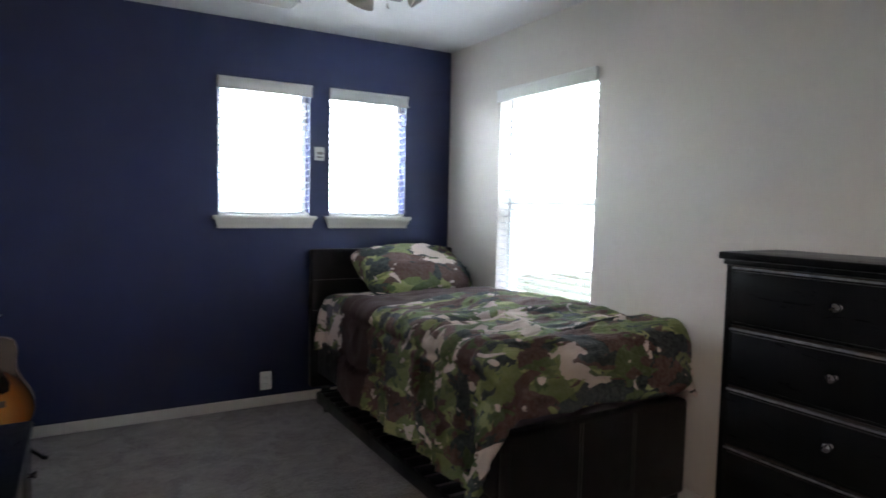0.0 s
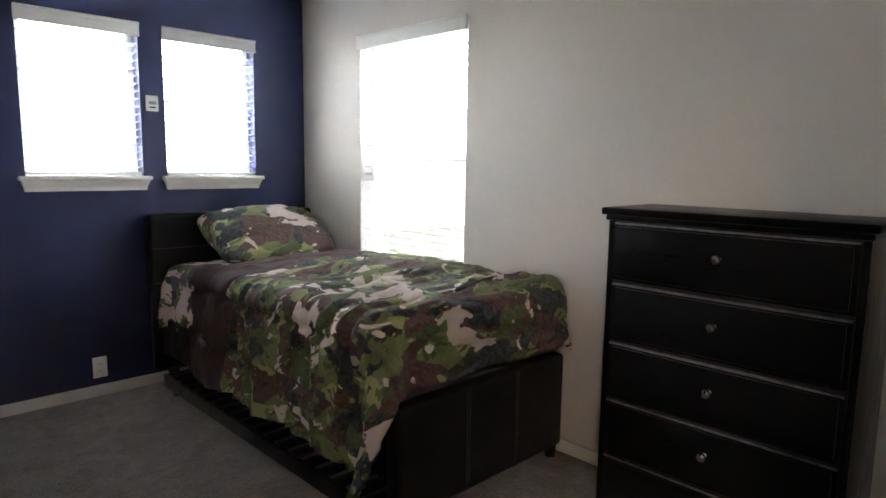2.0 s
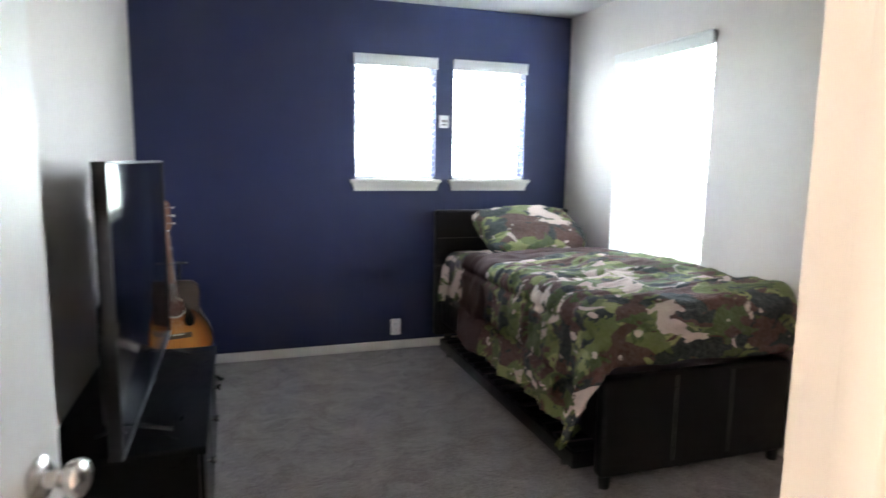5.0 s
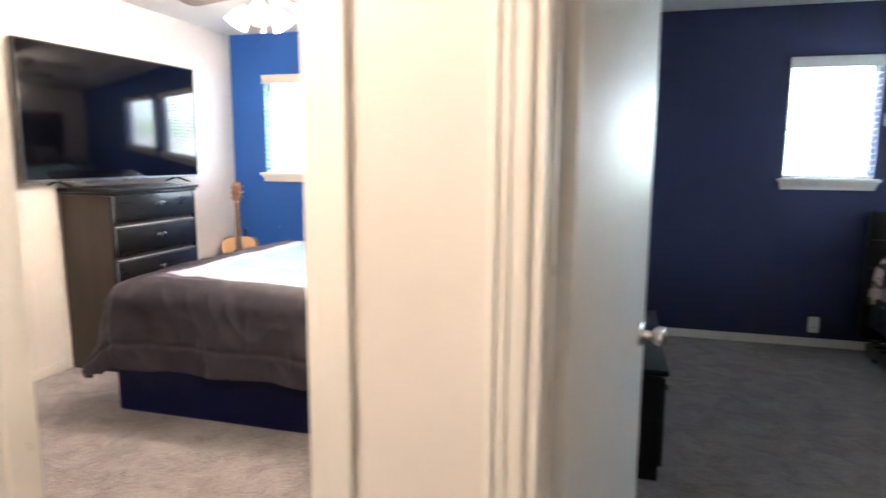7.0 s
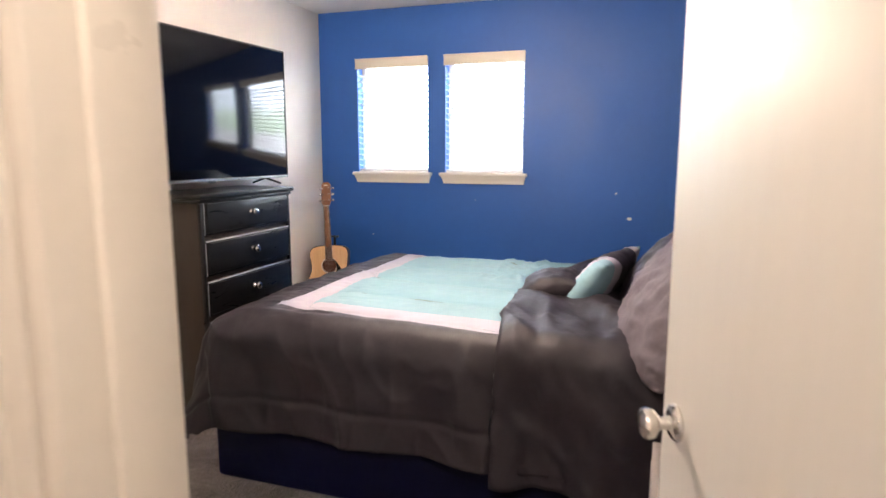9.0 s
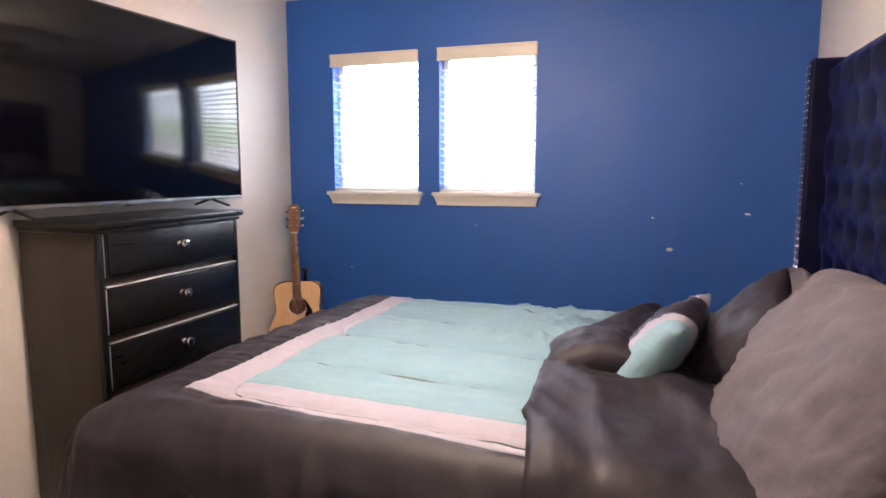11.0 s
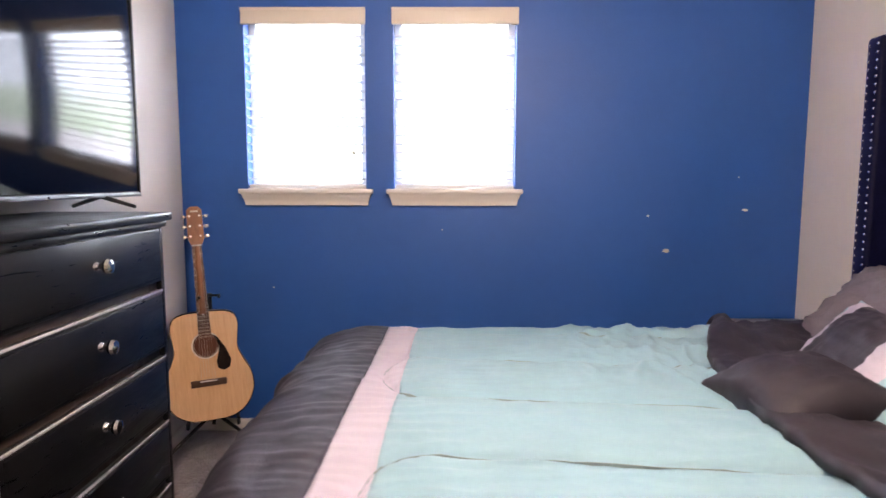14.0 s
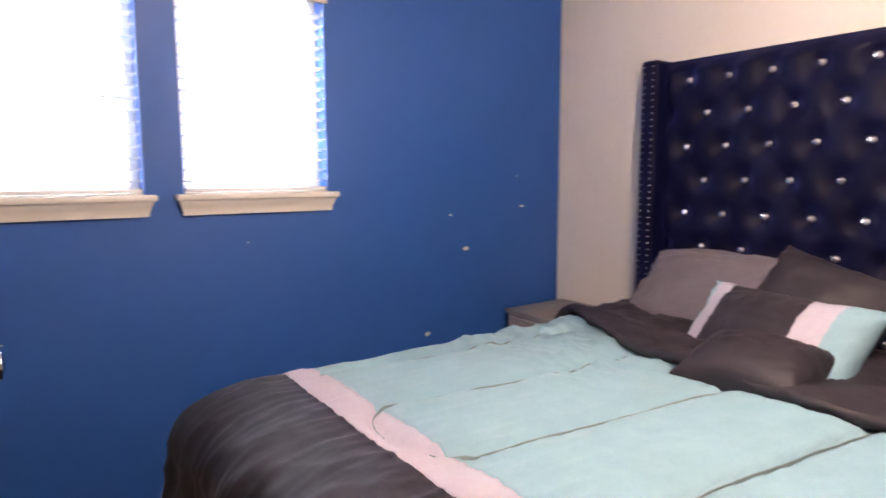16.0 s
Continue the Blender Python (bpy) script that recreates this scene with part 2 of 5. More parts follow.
M_WHITEPL = mat("white_plastic", (0.76, 0.75, 0.72), 0.35, vary=0.02)
# near black: shade inside small openings, and the plaque's printed bar
M_DARK = mat("hole_shade_and_dark_print", (0.01, 0.01, 0.01), 0.8)
M_GREYWOOD = mat("grey_painted_nightstand", (0.26, 0.23, 0.215), 0.45, vary=0.08, scale=5)
M_BULB = glow("lit_frosted_glass", (1.0, 0.80, 0.58), 14.0)
M_UNLIT = mat("frosted_glass", (0.75, 0.74, 0.70), 0.3, vary=0.02)
M_BLADE = mat("brushed_dark_blade", (0.10, 0.085, 0.075), 0.45, vary=0.15, scale=5)
M_GLASS = clear_glass("window_glass")
M_DIMMER = clear_glass("dimming_sheet_grey", 0.45, 0.7, (0.10, 0.10, 0.11))
M_PLASTER = mat("bare_plaster", (0.70, 0.62, 0.54), 0.8)
M_LAWN = mat("lawn", (0.10, 0.11, 0.07), 0.9, vary=0.3, scale=0.6, bump=0.5, bump_scale=12)
# shade of the quilting grooves, given as a colour
M_SEAM_SHADE = mat("dull_sage_seam_shade", (0.15, 0.20, 0.20), 0.8)
M_STRING = mat("steel_string", (0.6, 0.57, 0.5), 0.3, metal=1.0)


def burst_mat():
    """Sunburst lacquer: amber in the middle, nearly black at the rim."""
    m = bpy.data.materials.new("sunburst_guitar_top")
    m.use_nodes = True
    nt = m.node_tree
    b = nt.nodes["Principled BSDF"]
    ln = nt.nodes.new("ShaderNodeVectorMath")
    ln.operation = "LENGTH"
    nt.links.new(coords(nt, (4.9, 0.0, 3.9), (0, 0, -0.72)), ln.inputs[0])
    nt.links.new(ramp_of(nt, ln.outputs["Value"], [(0.35, (0.55, 0.22, 0.05)), (0.7, (0.30, 0.085, 0.015)), (0.98, (0.02, 0.008, 0.005))]), b.inputs["Base Color"])
    b.inputs["Roughness"].default_value, b.inputs["Coat Weight"].default_value = 0.22, 0.5
    return m


M_BURST = burst_mat()


# ---- mesh helpers ----
def box(bm, x0, x1, y0, y1, z0, z1, bev=0.0, seg=2, mi=0):
    m = Matrix.LocRotScale(((x0 + x1) / 2, (y0 + y1) / 2, (z0 + z1) / 2), None, (abs(x1 - x0), abs(y1 - y0), abs(z1 - z0)))
    n0 = set(bm.faces)
    made = bmesh.ops.create_cube(bm, size=1, matrix=m)
    if bev:
        edges = list({e for v in made["verts"] for e in v.link_edges})
        bmesh.ops.bevel(bm, geom=edges, offset=bev, segments=seg, affect="EDGES", profile=0.5)
    for f in bm.faces:
        if f not in n0:
            f.material_index = mi


def tube(bm, a, b, r0, r1=None, seg=12, caps=True):
    a, b = Vector(a), Vector(b)
    r1 = r0 if r1 is None else r1
    q = (b - a).to_track_quat("Z", "Y").to_matrix().to_4x4()
    m = Matrix.Translation((a + b) / 2) @ q
    bmesh.ops.create_cone(bm, cap_ends=caps, segments=seg, radius1=r0, radius2=r1, depth=(b - a).length, matrix=m)


def lathe(bm, profile, axis="Z", at=(0, 0, 0), seg=20):
    """Turns (radius, height) pairs round an axis."""
    rings = []
    for r, h in profile:
        ring = []
        for i in range(seg):
            a = 2 * math.pi * i / seg
            p = (r * math.cos(a), r * math.sin(a), h)
            p = {"Z": p, "X": (p[2], p[0], p[1]), "Y": (p[0], p[2], p[1]), "-X": (-p[2], p[0], p[1]), "-Y": (p[0], -p[2], p[1]), "-Z": (p[0], p[1], -p[2])}[axis]
            ring.append(bm.verts.new(Vector(p) + Vector(at)))
        rings.append(ring)
    for r0, r1 in zip(rings, rings[1:]):
        for i in range(seg):
            bm.faces.new((r0[i], r0[(i + 1) % seg], r1[(i + 1) % seg], r1[i]))
    for ring in (rings[0], rings[-1]):
        bm.faces.new(ring)
    bmesh.ops.recalc_face_normals(bm, faces=bm.faces)


def part(name, bm, material, parent=None, label="", smooth=False):
    me = bpy.data.meshes.new(name)
    bm.normal_update()
    bm.to_mesh(me)
    bm.free()
    for m in material if isinstance(material, (list, tuple)) else [material]:
        me.materials.append(m)
    if smooth:
        me.shade_smooth()
        me.set_sharp_from_angle(angle=radians(38))
    ob = new(name, me)
    if parent is not None:
        ob.parent = parent
    if label:
        tagged(ob, label)
    return ob


def bx(name, dims, material, parent=None, bev=0.003, label="", smooth=True):
    bm = bmesh.new()
    box(bm, *dims, bev)
    return part(name, bm, material, parent, label, smooth)


def thing(name, label, category, group="", kind="", at=(0, 0, 0)):
    ob = new(name)
    ob.location = at
    ob.empty_display_size = 0.1
    return tagged(ob, label, category, group, kind)


def struct(name, bm, material, label="", category="", smooth=False):
    return tagged(part(name, bm, material, None, "", smooth), label, category, "", "structure")


# ---- the large structure ----
N, S_IN, S_OUT = 3.905, -0.105, -0.225
E1, W1, E2, W2 = 1.915, -1.103, -1.230, -4.270
CEIL, THICK = 2.44, 0.16
HALL_S, HALL_W, HALL_E = -1.50, -4.27, 1.0
D1, D2, DOOR_H = (-0.985, -0.135), (-2.145, -1.345), 2.05
WINS = {"window_1": (0.275, 0.853, 1.235, 2.075), "window_2": (0.987, 1.552, 1.235, 2.075),
        "window_3": (-3.943, -3.363, 1.228, 2.075), "window_4": (-3.226, -2.636, 1.228, 2.075)}
WIN_E = (2.37, 3.265, 0.66, 2.065)


def panel_wall(axis, lo, hi, a, b, top, holes):
    """A wall from a to b with rectangular holes (a0, a1, z0, z1), lo to hi thick."""
    bm = bmesh.new()

    def put(u0, u1, z0, z1):
        if u1 - u0 > 1e-4 and z1 - z0 > 1e-4:
            if axis == "x":
                box(bm, u0, u1, lo, hi, z0, z1)
            else:
                box(bm, lo, hi, u0, u1, z0, z1)
    at = a
    for u0, u1, z0, z1 in sorted(holes):
        put(at, u0, 0, top)
        put(u0, u1, 0, z0)
        put(u0, u1, z1, top)
        at = u1
    put(at, b, 0, top)
    bmesh.ops.remove_doubles(bm, verts=bm.verts, dist=1e-5)
    return bm


struct("wall_north_navy", panel_wall("x", N, N + THICK, W1, E1 + THICK, CEIL, [WINS["window_1"], WINS["window_2"]]), M_NAVY,
       "navy blue painted accent wall with two small windows", "wall")
wall_blue = struct("wall_north_blue", panel_wall("x", N, N + THICK, W2 - THICK, E2, CEIL, [WINS["window_3"], WINS["window_4"]]), M_BLUE,
                   "bright blue painted accent wall with chipped paint spots", "wall")
struct("wall_east", panel_wall("y", E1, E1 + THICK, S_OUT, N, CEIL, [WIN_E]), M_WALL, "off-white textured bedroom wall with one tall window", "wall")
struct("wall_between", panel_wall("y", E2, W1, S_IN, N + THICK, CEIL, []), M_WALL, "off-white wall between the two bedrooms", "wall")
struct("wall_west", panel_wall("y", W2 - THICK, W2, HALL_S, N, CEIL, []), M_WALL, "off-white textured bedroom wall behind the television", "wall")
struct("wall_south", panel_wall("x", S_OUT, S_IN, W2, E1, CEIL, [(*D1, 0, DOOR_H), (*D2, 0, DOOR_H)]), M_WALL,
       "cream hallway wall with two open doorways", "wall")
struct("wall_hall_south", panel_wall("x", HALL_S - THICK, HALL_S, W2 - THICK, HALL_E + THICK, CEIL, []), M_WALL, "plain cream hallway wall", "wall")
struct("wall_hall_east", panel_wall("y", HALL_E, HALL_E + THICK, HALL_S, S_OUT, CEIL, []), M_WALL, "plain cream wall closing the hallway", "wall")
bm = bmesh.new()
box(bm, W2 - THICK, E1 + THICK, HALL_S - THICK, N + THICK, -0.15, 0)
struct("floor", bm, M_CARPET, "grey-brown cut pile carpet, trodden in patches", "carpet")
bm = bmesh.new()
box(bm, W2 - THICK, E1 + THICK, HALL_S - THICK, N + THICK, CEIL, CEIL + 0.15)
struct("ceiling", bm, M_CEIL, "white textured ceiling", "ceiling")


def baseboard(x0, x1, y0, y1):
    bm = bmesh.new()
    box(bm, x0, x1, y0, y1, 0, 0.064, 0.004)
    struct("baseboard", bm, M_TRIM, "narrow cream painted baseboard along the wall", "baseboard", True)


T = 0.013
baseboard(W1, E1, N - T, N)
baseboard(W2, E2, N - T, N)
baseboard(E1 - T, E1, S_IN, N - T)
baseboard(W1, W1 + T, S_IN, N - T)
baseboard(E2 - T, E2, S_IN, N - T)
baseboard(W2, W2 + T, S_IN, N - T)
baseboard(D1[1] + 0.07, E1 - T, S_IN, S_IN + T)
baseboard(W2 + T, D2[0] - 0.07, S_IN, S_IN + T)
baseboard(W2, D2[0] - 0.07, S_OUT - T, S_OUT)
baseboard(D1[1] + 0.07, HALL_E, S_OUT - T, S_OUT)
baseboard(W2, HALL_E, HALL_S, HALL_S + T)


# ---- windows and blinds ----
def casing_profile(bm, u0, u1, depth0, sign, z0, z1, upright, outer):
    """One stepped length of door casing: a thin inner leaf and a thicker back band."""
    if upright:
        w = u1 - u0
        inner = (u0, u0 + 0.45 * w) if outer == "hi" else (u1 - 0.45 * w, u1)
        mid = (u0 + 0.45 * w, u0 + 0.75 * w) if outer == "hi" else (u1 - 0.75 * w, u1 - 0.45 * w)
        band = (u0 + 0.75 * w, u1) if outer == "hi" else (u0, u1 - 0.75 * w)
        for (a, b), t in ((inner, 0.009), (mid, 0.013), (band, 0.018)):
            box(bm, a, b, depth0, depth0 + sign * t, z0, z1, 0.0025)
    else:
        h = z1 - z0
        for a, b, t in ((0, 0.45, 0.009), (0.45, 0.75, 0.013), (0.75, 1, 0.018)):
            box(bm, u0, u1, depth0, depth0 + sign * t, z0 + a * h, z0 + b * h, 0.0025)


def window(name, u0, u1, z0, z1, side, sill, split, cream):
    """A vinyl sash window set deep in its opening, with its blind hung at the inner edge. side 'n' looks north, 'e' east."""
    def place(du, dv):
        return (du, N + dv) if side == "n" else (E1 + dv, du)

    def pbox(bm, a0, a1, d0, d1, za, zb, bev=0.003):
        if side == "n":
            box(bm, a0, a1, N + d0, N + d1, za, zb, bev)
        else:
            box(bm, E1 + d0, E1 + d1, a0, a1, za, zb, bev)
    win = thing(name, "white vinyl sash window, blown bright by daylight", "window", kind="structure")
    bm = bmesh.new()
    f = 0.035
    for a0, a1, za, zb in ((u0, u0 + f, z0, z1), (u1 - f, u1, z0, z1), (u0 + f, u1 - f, z0, z0 + f), (u0 + f, u1 - f, z1 - f, z1)):
        pbox(bm, a0, a1, 0.085, 0.15, za, zb)
    part("window_frame", bm, M_VINYL, win, "", True)
    zm = (z0 + z1) / 2 if split else z1
    if split:
        bm = bmesh.new()
        pbox(bm, u0 + f, u1 - f, 0.09, 0.14, zm - 0.022, zm + 0.022)
        part("meeting_rail", bm, M_VINYL, win, "", True)
    for za, zb in (((z0 + f, zm - 0.022), (zm + 0.022, z1 - f)) if split else ((z0 + f, z1 - f),)):
        bm = bmesh.new()
        pbox(bm, u0 + f, u1 - f, 0.115, 0.119, za, zb, 0)
        part("pane", bm, M_GLASS, win).visible_shadow = False
    if split:
        # added see-through sheet that dims the outside behind the lower sash
        bm = bmesh.new()
        pbox(bm, u0 + f, u1 - f, 0.146, 0.1475, z0 + f, zm, 0)
        part("dimming_sheet", bm, M_DIMMER, win, "grey sheet added to dim the lower sash").visible_shadow = False
    if sill:
        bm = bmesh.new()
        pbox(bm, u0 - 0.035, u1 + 0.035, -0.05, 0.0, z0 - 0.022, z0 + 0.002, 0.006)
        pbox(bm, u0 + 0.002, u1 - 0.002, 0.0, 0.085, z0 - 0.001, z0 + 0.006, 0)
        part("window_sill", bm, M_TRIM, win, "painted sill with moulded apron", True)
        bm = bmesh.new()
        rings = []
        for ins, dep, dz in ((0.012, 0.038, 0.0215), (0.014, 0.036, 0.032), (0.019, 0.027, 0.046), (0.024, 0.020, 0.062), (0.026, 0.019, 0.078)):
            a, b = u0 - 0.035 + ins, u1 + 0.035 - ins
            corners = [(a, 0.0), (a, -dep), (b, -dep), (b, 0.0)]
            rings.append([bm.verts.new((*place(du, dv), z0 - dz)) for du, dv in corners])
        for p, q in zip(rings, rings[1:]):
            for k in range(3):
                bm.faces.new((p[k], p[k + 1], q[k + 1], q[k]))
        bm.faces.new(rings[-1])
        bmesh.ops.recalc_face_normals(bm, faces=bm.faces)
        part("sill_apron", bm, M_TRIM, win, "", True)
    # the blind
    vm = M_CREAM if cream else M_BLIND
    blind = thing("window_blind", ("cream" if cream else "white") + " faux wood slat blind lowered over the window, slats open", "blind", "window blinds")
    bm = bmesh.new()
    over = 0.006
    pbox(bm, u0 - over, u1 + over, -0.024, -0.006, z1 - 0.068, z1 + 0.006, 0.004)
    pbox(bm, u0 - over, u1 + over, -0.030, -0.024, z1 - 0.006, z1 + 0.008, 0.002)
    pbox(bm, u0 - over, u1 + over, -0.028, -0.024, z1 - 0.068, z1 - 0.058, 0.0015)
    part("valance", bm, vm, blind, "flat moulded valance", True)
    bm = bmesh.new()
    pbox(bm, u0 + 0.004, u1 - 0.004, 0.0, 0.05, z1 - 0.045, z1 - 0.004, 0.003)
    part("headrail", bm, M_BLIND, blind, "", True)
    pitch = 0.0425
    low = z0 + 0.03
    count = int((z1 - 0.06 - low) / pitch)
    mesh = None
    tilt = radians(8)
    for i in range(count):
        z = low + 0.02 + i * pitch
        if mesh is None:
            bm = bmesh.new()
            n = 4
            L = (u1 - u0) / 2 - 0.006
            rows = []
            for k in range(n + 1):
                q = k / n * 2 - 1
                d = 0.024 * q
                zz = 0.0022 * (1 - q * q) - d * math.tan(tilt)
                rows.append([(d, zz + 0.0014), (d, zz - 0.0014)])
            vs = []
            for e in (-L, L):
                vs.append([[bm.verts.new((e, d, zz) if side == "n" else (d, e, zz)) for d, zz in r] for r in rows])
            for k in range(n):
                bm.faces.new((vs[0][k][0], vs[0][k + 1][0], vs[1][k + 1][0], vs[1][k][0]))
                bm.faces.new((vs[0][k][1], vs[1][k][1], vs[1][k + 1][1], vs[0][k + 1][1]))
            for k in (0, n):
                bm.faces.new((vs[0][k][0], vs[1][k][0], vs[1][k][1], vs[0][k][1]))
            for s in vs:
                bm.faces.new([r[0] for r in s] + [r[1] for r in reversed(s)])
            bmesh.ops.recalc_face_normals(bm, faces=bm.faces)
            slat = part("slat", bm, M_BLIND, blind)
            mesh = slat.data
        else:
            slat = new("slat", mesh)
            slat.parent = blind
        x, y = place((u0 + u1) / 2, 0.026)
        slat.location = (x, y, z)
    bm = bmesh.new()
    pbox(bm, u0 + 0.006, u1 - 0.006, 0.004, 0.048, z0 + 0.008, z0 + 0.024, 0.003)
    part("bottom_rail", bm, M_BLIND, blind, "", True)
    for du in (u0 + 0.09, u1 - 0.09):
        bm = bmesh.new()
        x, y = place(du, 0.004)
        tube(bm, (x, y, z0 + 0.02), (x, y, z1 - 0.05), 0.0016, seg=6)
        part("ladder_cord", bm, M_BLIND, blind)
    bm = bmesh.new()
    x, y = place(u1 - 0.06, -0.004)
    tube(bm, (x, y, z0 + 0.20), (x, y, z1 - 0.06), 0.0013, seg=6)
    tube(bm, (x, y, z0 + 0.165), (x, y, z0 + 0.20), 0.008, 0.004, seg=10)
    part("pull_cord", bm, M_VINYL, blind, "cord with a small tassel")


for nm, w in WINS.items():
    window(nm, *w, "n", True, False, nm in ("window_3", "window_4"))
window("window_5", *WIN_E, "e", False, True, False)


# ---- doorways and doors ----
def doorway(name, x0, x1, strike):
    fr = thing(name, "cream painted door frame with stepped casing", "door frame", kind="structure")
    for sgn, y in ((-1, S_OUT), (1, S_IN)):
        bm = bmesh.new()
        casing_profile(bm, x0 - 0.066, x0 - 0.004, y, sgn, 0, DOOR_H + 0.004, True, "lo")
        part("casing", bm, M_TRIM, fr, "", True)
        bm = bmesh.new()
        casing_profile(bm, x1 + 0.004, x1 + 0.066, y, sgn, 0, DOOR_H + 0.004, True, "hi")
        part("casing", bm, M_TRIM, fr, "", True)
        bm = bmesh.new()
        casing_profile(bm, x0 - 0.066, x1 + 0.066, y, sgn, DOOR_H + 0.0045, DOOR_H + 0.066, False, "")
        part("head_casing", bm, M_TRIM, fr, "", True)
    j = 0.018
    for a, b, za, zb in ((x0, x0 + j, 0, DOOR_H), (x1 - j, x1, 0, DOOR_H), (x0 + j, x1 - j, DOOR_H - j, DOOR_H)):
        bx("jamb", (a, b, S_OUT - 0.001, S_IN + 0.001, za, zb), M_TRIM, fr, 0.002)
    for a, b, za, zb in ((x0 + j, x0 + j + 0.011, 0, DOOR_H - j), (x1 - j - 0.011, x1 - j, 0, DOOR_H - j), (x0 + j + 0.011, x1 - j - 0.011, DOOR_H - j - 0.011, DOOR_H - j)):
        wide = strike == "lo" and a < x0 + 0.1 and b < x0 + 0.1
        bx("door_stop", (a, b, S_OUT + 0.045, S_IN + 0.002 if wide else S_OUT + 0.078, za, zb), M_TRIM, fr, 0.003)
    s = x0 + j if strike == "lo" else x1 - j
    o = 1 if strike == "lo" else -1
    plate = bx("strike_plate", (s, s + o * 0.0025, S_OUT + 0.001, S_OUT + 0.034, 0.89, 0.955), M_NICKEL, fr, 0.0008, "brushed metal strike plate")
    # black slab on the plate, coloured as the shaded latch opening
    bx("latch_hole", (s + o * 0.0022, s + o * 0.003, S_OUT + 0.012, S_OUT + 0.025, 0.908, 0.937), M_DARK, plate, 0)


doorway("door_frame_1", *D1, "hi")
doorway("door_frame_2", *D2, "lo")


def knob_profile():
    return [(0.0, 0.0), (0.033, 0.0), (0.033, 0.004), (0.028, 0.009), (0.013, 0.012), (0.011, 0.028), (0.016, 0.034), (0.026, 0.042), (0.0285, 0.052), (0.026, 0.060), (0.017, 0.066), (0.001, 0.068)]


def door(name, hinge, edge, flip):
    """A flush slab that hangs from the pin at hinge and points to edge. Local x runs from hinge to edge, local y is the thickness."""
    w = 0.70 if name == "door_1" else D2[1] - D2[0] - 0.045
    d = Vector(edge) - Vector(hinge)
    ob = thing(name, "plain white flush door standing open into the bedroom", "door", kind="structure", at=(hinge[0], hinge[1], 0))
    ob.rotation_euler = (0, 0, math.atan2(d.y, d.x))
    y0, y1 = (0.0, 0.035) if flip else (-0.035, 0.0)
    slab = bx("door_slab", (0.006, w, y0, y1, 0.012, DOOR_H - 0.022), M_DOOR, ob, 0.002)
    for sgn, y in ((1, y1), (-1, y0)):
        bm = bmesh.new()
        lathe(bm, knob_profile(), "Y" if sgn > 0 else "-Y", (w - 0.062, y, 0.917))
        part("door_knob", bm, M_NICKEL, ob, "round satin nickel knob", True)
    bx("latch_plate", (w - 0.0005, w + 0.0015, (y0 + y1) / 2 - 0.012, (y0 + y1) / 2 + 0.012, 0.89, 0.945), M_NICKEL, ob, 0.0005)
    for z in (0.22, 1.0, 1.80):
        bm = bmesh.new()
        yy = 0.0
        tube(bm, (0.0, yy, z - 0.045), (0.0, yy, z + 0.045), 0.006, seg=10)
        box(bm, 0.0, 0.0055, min(y0, y1) + 0.004, max(y0, y1) - 0.004, z - 0.045, z + 0.045)
        part("hinge", bm, M_TRIM, ob, "painted-over butt hinge", True)


door("door_1", (D1[0] + 0.020, S_IN + 0.012), (-0.797, 0.66), False)
door("door_2", (D2[1] - 0.020, S_IN + 0.012), (-1.634, 0.62), True)


# ---- cloth ----
def bend(d, r):
    if d < r * math.pi / 2:
        return r * math.sin(d / r), r * (1 - math.cos(d / r))
    return r, r + d - r * math.pi / 2


